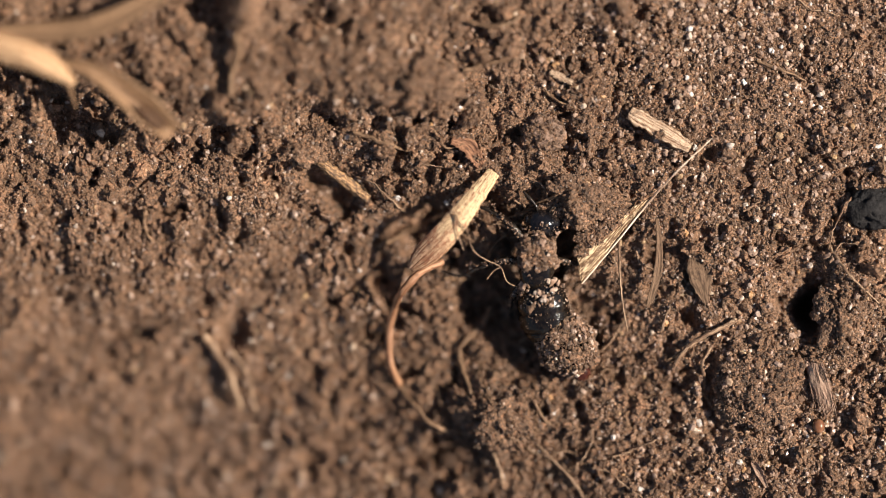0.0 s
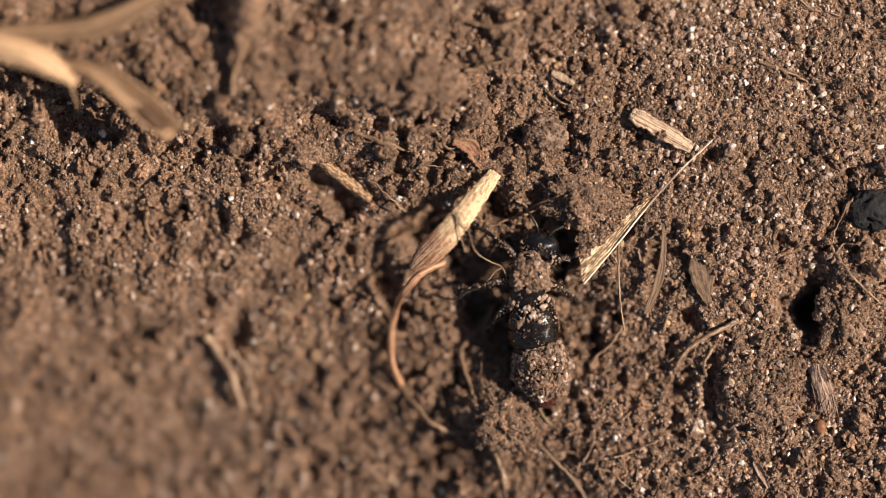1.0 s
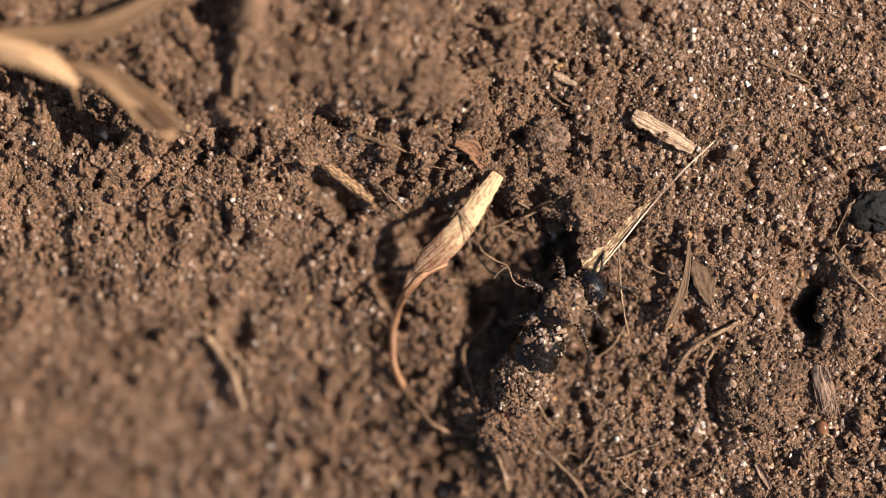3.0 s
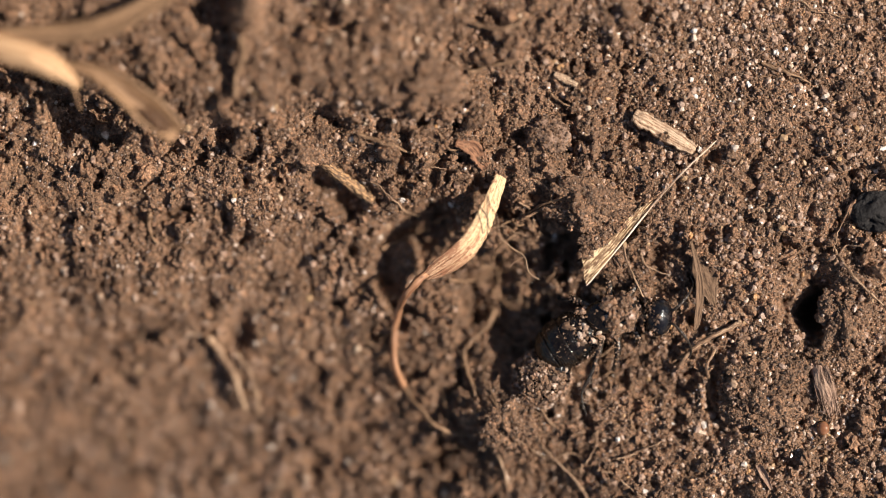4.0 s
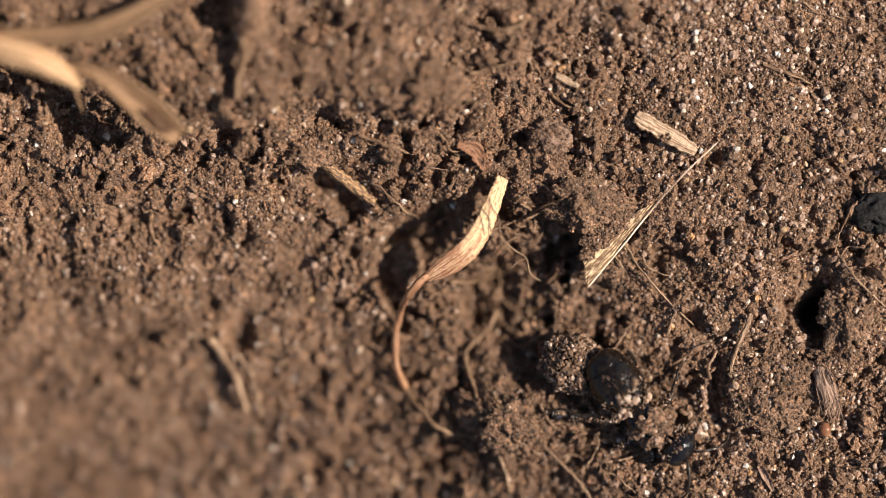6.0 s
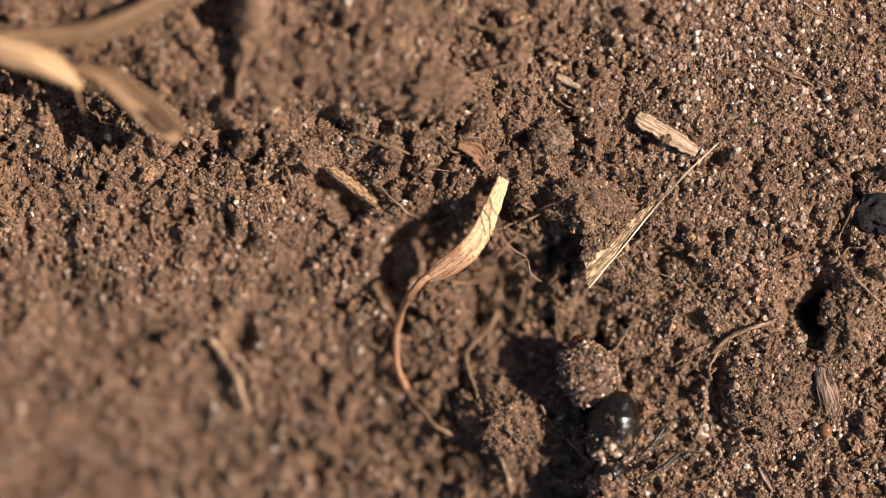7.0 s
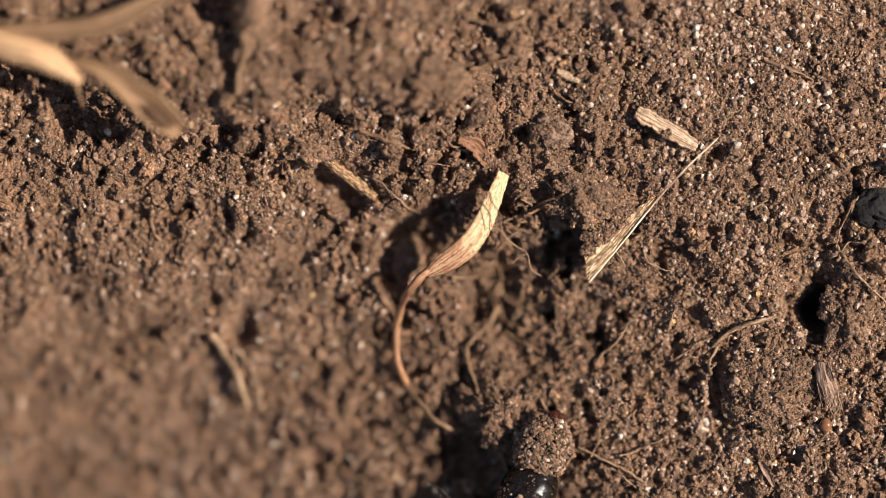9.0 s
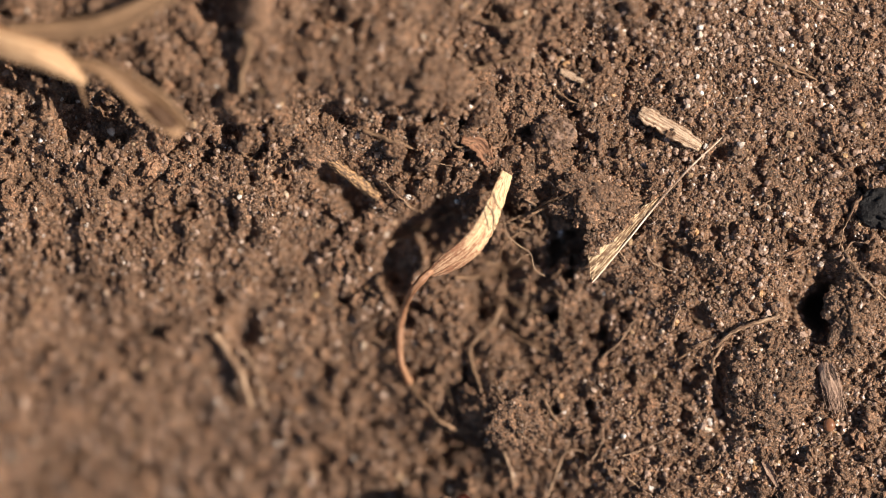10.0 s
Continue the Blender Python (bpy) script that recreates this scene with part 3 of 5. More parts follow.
def rock(name, radii, mat, seed, level=4, rough=0.18, angular=0.0):
    """An irregular stone about its own origin."""
    bm = bmesh.new()
    bmesh.ops.create_icosphere(bm, subdivisions=level, radius=1.0)
    off = Vector((seed * 7.1, seed * 3.3, seed * 5.7))
    for v in bm.verts:
        d = v.co.normalized()
        k = knobs(d, off, rough)
        if angular:
            k = min(k, 1 - angular * abs(noise.noise(d * 1.1 - off)))
        v.co = Vector((d.x * radii[0], d.y * radii[1], d.z * radii[2])) * k
    me = bpy.data.meshes.new(name)
    bm.to_mesh(me)
    bm.free()
    me.materials.append(mat)
    me.shade_smooth() if level > 2 else me.shade_flat()
    return me


def strand(name, pts, width, mat, label, seed, lifts=0.1, taper=0.5, wiggle=0.00004, category="root"):
    """A root lying along the ground; pts are plan places, width in plan units."""
    lift = lifts if isinstance(lifts, (tuple, list)) else [lifts] * len(pts)
    path = [lying(u, v, h) for (u, v), h in zip(pts, lift)]
    mid = path[0].copy()
    o = new(name, tube([p - mid for p in path], width * UNIT * (0.5 if name == "stem" else 0.42), mat, name, 7, wiggle * 0.6, 14, seed, taper, 0.00004 if name == "stem" else 0.00017))
    o.location = mid
    return tagged(o, label, category)


# ---- things on the soil ----
def build_stones():
    for u, v, r, mat, seed, name, label in (
            (1558, 373, (54, 44, 32), COAL, 5, "charcoal_lump", "black angular lump of charcoal on the soil"),):
        p = lying(u, v, 0.3)
        o = new(name, rock(name, [k * UNIT for k in r], mat, seed, 5, 0.4, 0.35))
        o.location = p
        tagged(o, label, "stone")
    o = new("seed", rock("seed", [11 * UNIT, 13 * UNIT, 10 * UNIT], SEED, 9, 4, 0.04))
    o.location = lying(1461, 757, 0.3)
    tagged(o, "small shiny reddish-brown seed in the soil", "seed")
    clods = ((1360, 692, 66, 56, 24, -0.6, DARK, "dark crumbly clod of soil", 900), (900, 745, 60, 54, 30, -0.6, DUG_SOIL, "dark clod of dug soil", 700),
             (1040, 356, 56, 42, 18, -0.5, CRUMB, "brown crumbly clod of soil", 500), (945, 300, 54, 34, 16, -0.4, CRUMB, "brown crumbly clod of soil", 450),
             (1502, 548, 36, 54, 24, -0.4, CRUMB, "brown crumbly clod beside a hole", 500), (742, 150, 66, 44, 40, -0.3, CRUMB, "loose brown clod on the bank", 500),
             (1130, 500, 46, 34, 24, -0.5, CRUMB, "brown crumbly clod of dug soil", 350), (1460, 640, 40, 26, 24, -0.4, CRUMB, "brown crumbly clod of soil", 300),
             (540, 250, 50, 40, 26, -0.5, CRUMB, "brown crumbly clod on the bank", 400),
             (974, 238, 36, 33, 28, 0.35, PEBBLE, "round dull brown earthy nodule on the soil", 420),
             (1180, 241, 8, 6, 5, 0.75, CRUMB, "crumb of soil caught on the wood chip", 30), (1098, 380, 22, 12, 9, 0.9, CRUMB, "crumb of soil on the leaf fragment", 60),
             (1062, 424, 15, 11, 8, 1.45, CRUMB, "crumb of soil on the leaf fragment", 40), (1040, 446, 12, 10, 7, 1.45, CRUMB, "crumb of soil on the leaf fragment", 30),
             (1094, 396, 16, 12, 7, 1.35, CRUMB, "crumb of soil on the leaf fragment", 50), (1076, 410, 18, 12, 7, 1.55, CRUMB, "crumb of soil on the leaf fragment", 60),
             (1050, 428, 16, 12, 7, 1.65, CRUMB, "crumb of soil on the leaf fragment", 50))
    for k, (u, v, a, b, c, lift, mat, label, n) in enumerate(clods):
        wild = 0.25 if mat is PEBBLE else 0.7
        o = new("clod", rock("clod", [a * UNIT, b * UNIT, c * UNIT], PEBBLE if mat is PEBBLE else SOIL, 14 + k, 5, wild))
        o.location = spot(u, v, 0.12) if "fragment" in label else lying(u, v, lift)
        tagged(o, label, "clod")
        rng = np.random.default_rng(50 + k)
        d = rng.normal(size=(n * 3, 3))
        d /= np.linalg.norm(d, axis=1)[:, None]
        d = d[d[:, 2] > -0.1]
        off = Vector(((14 + k) * 7.1, (14 + k) * 3.3, (14 + k) * 5.7))
        r = np.array([knobs(Vector(q), off, wild) for q in d])
        g = 0.000035 * (4.5 ** rng.random(len(d)))
        pale = int(len(d) * 0.1)
        for part_name, sl, gm in (("crumb_coat", slice(pale, None), CRUMB if mat is PEBBLE else mat), ("sand_coat", slice(0, pale), SAND)):
            q = part(part_name, grains(part_name, (d * r[:, None] * np.array((a, b, c)) * UNIT)[sl], g[sl], gm, rng, 1, 0.3), o)
            q["kind"] = "stuff"


def build_grains():
    """Grains that stand out one by one."""
    kinds = {"q": (QUARTZ, "quartz_grain", "bright white quartz grain on the soil"),
             "r": (ROSE, "sand_grain", "rounded pinkish-tan sand grain on the soil"),
             "o": (OCHRE, "ochre_grain", "orange-brown ochre grain on the soil")}
    meshes = {k: [rock(kinds[k][1], (1, 0.85, 0.7), kinds[k][0], 20 + j, 2, 0.55, 1.1) for j in range(6)] for k in kinds}
    n = 0
    for row in ("q716,354,9 q1232,54,9 q1378,92,9 q1250,752,10 q1475,562,9 q1440,775,7 q1395,85,6 q1146,868,8",
                "q803,362,8 q1566,262,9 q1382,383,6 q1228,140,8 q1235,170,7 q598,452,6 q1215,268,6 q66,252,7 q1030,318,8",
                "r1300,93,13 r1325,65,12 r1420,160,10 r1258,158,8 r1110,240,10 r1352,392,10 r1365,395,8 r1345,448,14 r1022,318,8",
                "r1330,846,10 r1262,735,12 r1300,800,9 r1180,745,8 r1090,835,9 r1150,800,8 r1372,545,11 r1210,700,8 r1410,770,8",
                "r1520,50,10 r1490,230,8 r1445,190,9 r1290,140,8 r1180,330,7 r1255,320,7 r1235,420,9 r1290,425,8 r1310,470,9",
                "o1226,415,9 o1236,312,7 o645,515,11 o1340,525,11 o1190,575,9 o525,732,12 o775,222,8 o1160,735,7",
                "r520,740,9 r655,690,10 r35,722,13 r118,535,9 r330,650,12 r708,590,9 r450,680,10 r430,818,9 r200,425,7 r280,430,7",
                "r560,380,7 r610,60,8 r720,95,8 r645,125,7 r150,370,7 r65,405,7 r1005,140,9 r880,140,7 r1130,90,8 r1205,60,8"):
        for item in row.split():
            k = item[0]
            nums = item[1:].split(",")
            u, v, r = (float(a) for a in nums)
            mat, name, label = kinds[k]
            o = new(name, meshes[k][n % 6])
            o.location = lying(u, v, r * UNIT / MM * 0.2)
            s = r * UNIT
            o.scale = (s, s * (0.8 + 0.3 * ((n * 37) % 10) / 10), s)
            o.rotation_euler = (n * 1.3, n * 2.1, n * 0.7)
            tagged(o, label, "sand grain", "loose sand grains")
            n += 1
    rng = random.Random(12)
    while n < 300:
        u, v = rng.uniform(960, 1568), rng.uniform(0, 880)
        if 900 < u < 1250 and 380 < v and rng.random() < 0.7:
            continue
        k = rng.choice("rrrrrrrrrrrqo")
        mat, name, label = kinds[k]
        r = rng.uniform(5, 11.5 if v < 230 else 9) * (0.75 if k == "q" else 1)
        o = new(name, meshes[k][n % 6])
        o.location = lying(u, v, r * UNIT / MM * 0.1)
        o.scale = (r * UNIT, r * UNIT * rng.uniform(0.7, 1.1), r * UNIT)
        o.rotation_euler = (n * 1.3, n * 2.1, n * 0.7)
        tagged(o, label, "sand grain", "loose sand grains")
        n += 1


def build_litter():
    # the dry grass high over the soil, in front of everything
    g = tagged(new("dry_grass"), "dry tan grass blades bent over the soil", "grass")
    g.location = spot(-330, 40, 2)
    m = g.location
    part("blade", ribbon([p - m for p in (lying(-330, 30), spot(-120, 40, 4.5), spot(0, 82, 6.8), spot(80, 108, 7.2), spot(145, 150, 6.4))],
                         [56 * UNIT, 58 * UNIT, 54 * UNIT, 50 * UNIT, 46 * UNIT, 12 * UNIT], BLADE, "blade", -0.35, 0.00025, 8, 0), g, "pale tan main blade")
    part("blade", ribbon([p - m for p in (spot(0, 62, 6), spot(110, 60, 6.6), spot(200, 45, 7.2), spot(300, -8, 7), spot(380, -60, 6))],
                         [26 * UNIT, 40 * UNIT, 40 * UNIT, 26 * UNIT, 12 * UNIT], DULL, "blade", 0.25, 0.0002, 8, 15), g, "thin dull brown blade")
    part("blade", ribbon([p - m for p in (spot(120, 115, 5.8), spot(180, 130, 6), spot(250, 180, 5.8), spot(318, 240, 5.2))],
                         [14 * UNIT, 24 * UNIT, 42 * UNIT, 54 * UNIT, 38 * UNIT], DULL, "blade", 0.45, 0.0002, 8, 10), g, "folded brown blade tip")
    part("blade", ribbon([p - m for p in (spot(256, 188, 6.3), spot(276, 203, 6.3), spot(294, 220, 6.0), spot(304, 232, 5.8))],
                         [6 * UNIT, 18 * UNIT, 20 * UNIT, 8 * UNIT], TIPS, "blade", 0.4, 0.0001, 6, 10), g, "dark withered tip")
    part("shred", tube([p - m for p in (spot(130, 140, 5.7), spot(138, 165, 5), spot(148, 195, 4.2))], 5 * UNIT, DULL, "shred"), g)

    # the flat striped leaf fragment and the needle along its edge
    f0 = lying(1080, 430)
    f = tagged(new("leaf_fragment", shard([p - f0 for p in (spot(1042, 504, -0.5), spot(1072, 468, -0.1), spot(1103, 431, 0.0), spot(1134, 393, 0.1), spot(1166, 355, 0.3))],
                                          [k * UNIT for k in (1, 20, 36, 54, 40, 36, 31, 27, 24, 21, 17, 11, 2)], FRAG, "leaf_fragment", 0.00012)),
               "pale striped torn fragment of dry leaf on the soil", "leaf")
    f.location = f0
    p0 = lying(1274, 246, 0.4)
    nd = new("dry_needle", tube([p - p0 for p in (p0, lying(1218, 299, 0.7), spot(1166, 355, 0.45), spot(1104, 431, 0.15), spot(1042, 505, -0.4))],
                                1.5 * UNIT, NEEDLE, "dry_needle", 7, 0.00001, 8, 4, 1.3))
    nd.location = p0
    tagged(nd, "thin straight pale dry grass needle", "grass")
    # the wood chip
    p0 = lying(1126, 202, 0.9)
    c = new("wood_chip", ribbon([p - p0 for p in (p0, spot(1155, 218, p0.z / MM + 0.05), spot(1194, 242, p0.z / MM), spot(1233, 266, p0.z / MM - 0.1))],
                                [20 * UNIT, 31 * UNIT, 27 * UNIT, 30 * UNIT, 27 * UNIT, 15 * UNIT], CHIP, "wood_chip", -0.03, 0.0004, 10, 8, 0.00007))
    c.location = p0
    tagged(c, "pale splintered flat wood chip on the soil", "wood chip")
    p0 = lying(985, 130, 0.3)
    c = new("wood_chip", ribbon([p - p0 for p in (p0, lying(1003, 138, 0.35), lying(1026, 150, 0.3))],
                                [10 * UNIT, 13 * UNIT, 13 * UNIT, 8 * UNIT], CHIP, "wood_chip", -0.1, 0.0003, 6, 0, 0.00003))
    c.location = p0
    tagged(c, "small pale chip of wood on the soil", "wood chip")
    # the stick stuck in the bank
    p0 = lying(560, 276, 0.3)
    s = new("stick", ribbon([p - p0 for p in (p0, lying(594, 302, 0.5), lying(628, 328, 0.5), lying(664, 356, 0.2))],
                            [16 * UNIT, 20 * UNIT, 22 * UNIT, 18 * UNIT], STICK, "stick", -0.3, 0.0003, 10, -20, 0.00008))
    s.location = p0
    tagged(s, "short split brown stick in the soil bank", "stick")
    # fibrous bark
    b = tagged(new("bark_piece"), "greyish pink fibrous piece of bark", "bark")
    b.location = lying(1462, 670, 0.2)
    rng = random.Random(8)
    part("core", ribbon([p - b.location for p in (lying(1448, 618, 0.1), lying(1456, 655, 0.3), lying(1467, 695, 0.35), lying(1478, 732, 0.1))],
                        [20 * UNIT, 32 * UNIT, 32 * UNIT, 18 * UNIT], BARK, "core", -0.25, 0.0002, 14, 0, 0.0001), b)
    for k in range(60):
        du = rng.uniform(-17, 17)
        q = [lying(1450 + du * 0.6 + rng.uniform(-5, 5), 620 + rng.uniform(-10, 22), 0.15), lying(1456 + du + rng.uniform(-3, 3), 658, 0.45 + rng.uniform(0, 0.3)),
             lying(1468 + du * 1.1 + rng.uniform(-3, 3), 698, 0.45 + rng.uniform(0, 0.3)), lying(1478 + du * 0.8 + rng.uniform(-6, 6), 728 + rng.uniform(-20, 16), 0.2)]
        part("fibre", tube([p - b.location for p in q], rng.uniform(0.5, 1.0) * UNIT, BARK, "fibre", 6, 0.00003, 6, k, 0.7), b)
    # reddish leaf crumb above the straw
    p0 = lying(812, 250, 0.3)
    r = new("leaf_crumb", ribbon([p - p0 for p in (p0, lying(838, 262, 0.5), lying(852, 280, 0.5), lying(862, 300, 0.3))],
                                 [18 * UNIT, 30 * UNIT, 26 * UNIT, 12 * UNIT], RUST, "leaf_crumb", 0.3, 0.0001, 8, 20, 0.0001))
    r.location = p0
    tagged(r, "crumpled reddish-brown scrap of dead leaf", "leaf")
    # the dark husk at the foot of the picture
    p0 = lying(1345, 820, 0.2)
    h = new("husk", ribbon([p - p0 for p in (p0, lying(1356, 840, 0.3), lying(1370, 866, 0.2))], [10 * UNIT, 14 * UNIT, 6 * UNIT], BARK, "husk", 0.4, 0.0001))
    h.location = p0
    tagged(h, "dark split husk on the soil", "husk")


def build_roots():
    brown, tan, fine = "brown curved root in the soil", "tan dry root on the soil", "hair-thin tan rootlet on the soil"
    strand("stem", [(798, 466), (774, 476), (749, 492), (724, 520), (709, 553), (701, 597), (703, 645), (720, 685)], 14, STEM, "orange-brown curved stem on the soil", 1,
           (2.7, 2.9, 2.9, 2.6, 2.2, 1.7, 1.1, 0.3), 0.9, 0.00002, "stem")
    strand("root", [(716, 680), (745, 722), (790, 760), (832, 768)], 12, ROOT, "reddish-brown root running into the soil", 2, (0.4, 0.7, 0.7, 0.2), 0.8)
    strand("root", [(830, 768), (866, 782), (889, 815), (904, 862)], 9, FINE, tan, 90, 0.5, 0.7)
    strand("root", [(640, 600), (665, 612), (690, 645), (705, 690)], 10, ROOT, brown, 3)
    strand("root", [(372, 595), (400, 630), (425, 680), (440, 728)], 20, FINE, brown, 4, 0.9, 0.7)
    strand("root", [(420, 625), (446, 660), (458, 700), (465, 735)], 12, FINE, tan, 5, 1.0)
    strand("root", [(428, 60), (432, 95), (424, 135), (420, 170)], 18, ROOT, tan, 6, 0.5, 0.7)
    strand("root", [(880, 545), (865, 580), (835, 605), (828, 640), (845, 690), (848, 740)], 14, ROOT, brown, 7, 0.3, 0.5)
    strand("root", [(800, 497), (840, 495), (880, 485), (918, 470)], 9, ROOT, tan, 8, (0.6, 0.6, 0.7, 0.5))
    strand("root", [(680, 440), (720, 420), (760, 398), (800, 380)], 12, ROOT, brown, 9, 0.6)
    strand("root", [(932, 384), (960, 372), (994, 354)], 8, ROOT, brown, 81, 0.4)
    strand("root", [(886, 516), (900, 538), (922, 550), (948, 543)], 8, ROOT, brown, 82, 0.4)
    strand("root", [(930, 607), (955, 594), (981, 572)], 7, ROOT, brown, 83, 0.4)
    strand("root", [(892, 592), (930, 616), (974, 638)], 8, ROOT, tan, 84, 0.4)
    strand("root", [(868, 470), (885, 440), (908, 420), (940, 412)], 6, ROOT, brown, 85, 0.5)
    strand("rootlet", [(1268, 615), (1256, 650), (1260, 690), (1270, 730)], 7, FINE, tan, 10, 0.3, 1.3)
    strand("root", [(958, 715), (975, 745), (990, 755)], 8, ROOT, tan, 11, 0.3)
    strand("root", [(870, 760), (900, 790), (930, 820)], 8, ROOT, brown, 12, 0.3)
    strand("rootlet", [(1480, 440), (1500, 470), (1525, 500), (1568, 540)], 8, FINE, tan, 14, 0.5)
    strand("rootlet", [(1480, 470), (1495, 440), (1530, 432)], 6, FINE, fine, 15, 0.5)
    strand("rootlet", [(1512, 345), (1505, 375), (1485, 410), (1480, 445)], 5, FINE, fine, 16, 0.4)
    strand("rootlet", [(1425, 0), (1450, 20), (1500, 32)], 5, FINE, fine, 17, 0.3)
    strand("rootlet", [(1350, 110), (1390, 125), (1440, 148)], 9, ROOT, tan, 18, 0.3)
    strand("rootlet", [(1330, 375), (1350, 365), (1395, 345)], 5, FINE, fine, 19, 0.3)
    strand("rootlet", [(640, 318), (670, 325), (695, 350), (725, 375), (770, 388)], 5, FINE, fine, 20, 0.4)
    strand("rootlet", [(730, 303), (765, 297), (800, 300)], 4, FINE, fine, 21, 0.4)
    strand("rootlet", [(1000, 345), (960, 365), (920, 385), (890, 400)], 7, ROOT, tan, 22, 0.6)
    strand("rootlet", [(420, 275), (435, 282), (460, 270)], 4, FINE, fine, 23, 0.3)
    strand("rootlet", [(1060, 832), (1085, 835), (1115, 860), (1150, 885)], 6, FINE, tan, 24, 0.5)
    strand("rootlet", [(980, 165), (1000, 180), (1030, 195)], 6, ROOT, brown, 25, 0.3)
    strand("rootlet", [(1267, 130), (1270, 150), (1272, 170)], 5, ROOT, brown, 26, 0.6)
    strand("root", [(270, 375), (268, 400), (285, 435)], 13, ROOT, brown, 27, 0.3)
    strand("root", [(640, 235), (690, 255), (735, 270)], 10, ROOT, brown, 28, 0.5)
    strand("rootlet", [(1270, 150), (1285, 165), (1282, 185)], 5, ROOT, brown, 29, 0.4)
    strand("root", [(1060, 590), (1075, 640), (1085, 690)], 6, ROOT, brown, 30, 0.2)
    strand("rootlet", [(1140, 445), (1150, 470), (1185, 485)], 6, FINE, tan, 31, 0.3)
    strand("rootlet", [(960, 500), (985, 540), (980, 590)], 6, ROOT, brown, 32, 0.3)
    strand("root", [(840, 40), (890, 52), (940, 30)], 10, ROOT, brown, 33, 0.5)
    strand("root", [(830, 130), (870, 115), (920, 110)], 9, ROOT, brown, 34, 0.5)
    more = (((905, 562), (950, 545), (1000, 532)), ((930, 592), (972, 566), (976, 602)), ((1195, 642), (1228, 618), (1262, 602)), ((1180, 592), (1190, 566), (1200, 545)),
            ((600, 612), (640, 590), (668, 568)), ((240, 612), (268, 580), (295, 556)), ((760, 640), (785, 690), (800, 742)), 
            ((1058, 642), (1092, 606), (1118, 566)), ((868, 690), (884, 720), (880, 752)), ((700, 565), (672, 590), (640, 640)), 
            ((1440, 800), (1460, 772), (1475, 745)), ((1050, 452), (1082, 446), (1104, 470)), ((905, 640), (945, 660), (960, 690)),
            ((690, 300), (698, 268), (690, 240)), ((780, 235), (800, 262), (835, 258)))
    for k, pts in enumerate(more):
        strand("rootlet", list(pts), 4 + k % 4, (ROOT, FINE)[k % 2], fine if k % 2 else brown, 70 + k, 0.35)


def build_fine_roots():
    """Hair roots that the digging has laid bare."""
    rng = random.Random(23)
    for k in range(34):
        u, v = (rng.uniform(845, 1010), rng.uniform(350, 640)) if k < 22 else (rng.uniform(860, 1180), rng.uniform(640, 870))
        a, bend, size = rng.uniform(0, 2 * math.pi), rng.uniform(-1.1, 1.1), rng.uniform(14, 30)
        pts = []
        for q in range(4):
            pts.append((u, v))
            u, v, a = u + size * math.cos(a), v + size * math.sin(a), a + bend + rng.uniform(-0.4, 0.4)
        strand("rootlet", pts, rng.uniform(3.0, 5.5), (ROOT, FINE)[k % 2], "fine brown rootlet laid bare in dug soil", 200 + k, rng.uniform(0.2, 0.7), 0.7)


build_stones()
build_grains()
build_litter()
build_roots()
build_fine_roots()


# ---- the dry leaf that the wasp nudges, with a rootlet over it ----
# foot and tip of the leaf's chord, before the wasp turns it
LEAF_CHORD = (spot(738, 478, -0.2), spot(886, 307, 0.3))


def build_dry_leaf():
    leaf = tagged(new("dry_leaf"), "curled straw-coloured dry leaf with brown stains", "leaf")
    foot, end = LEAF_CHORD
    m = (foot + end) / 2
    leaf.location = m
    along = (end - foot).normalized()
    side = along.cross(Vector((0, 0, 1))).normalized()
    # stations from tip to foot: share of the chord, rise of the arch, shift to the side, in plan units
    path = [end + (foot - end) * f + Vector((0, 0, h * UNIT)) - side * o * UNIT - m
            for f, h, o in ((0, 0, 0), (0.25, 22, -4), (0.46, 36, -7), (0.66, 35, -7), (0.86, 17, -3), (1.0, 0, 0))]
    part("blade", ribbon(path, [k * UNIT for k in (24, 31, 36, 40, 44, 47, 45, 34, 14)], STRAW, "blade", -0.13, 0.0001, 16, -8, 0.00004, 12, 3, 4), leaf)
    return leaf


# ---- the wasp ----
def lathe(profile, squash, mat, name, sides=28, seed=0, lump=0.0):
    """A body part round the x axis, from (x, radius) in mm; squash: height over width."""
    pts = smooth_path([(x, r, 0) for x, r in profile], 5)
    verts, faces = [], []
    for p in pts:
        for s in range(sides):
            a = 2 * math.pi * s / sides
            k = 1 + lump * noise.noise(Vector((p.x * 0.9 + seed, math.cos(a) * 1.6, math.sin(a) * 1.6)))
            verts.append((p.x * MM, math.cos(a) * max(p.y, 0.02) * MM * k, math.sin(a) * max(p.y, 0.02) * MM * squash * k))
    n = len(pts)
    for k in range(n - 1):
        for s in range(sides):
            faces.append((k * sides + (s + 1) % sides, k * sides + s, (k + 1) * sides + s, (k + 1) * sides + (s + 1) % sides))
    faces += [tuple(reversed(range(sides))), tuple(range((n - 1) * sides, n * sides))]
    faces = [tuple(reversed(f)) for f in faces]
    return link_mesh(name, verts, faces, mat, True)


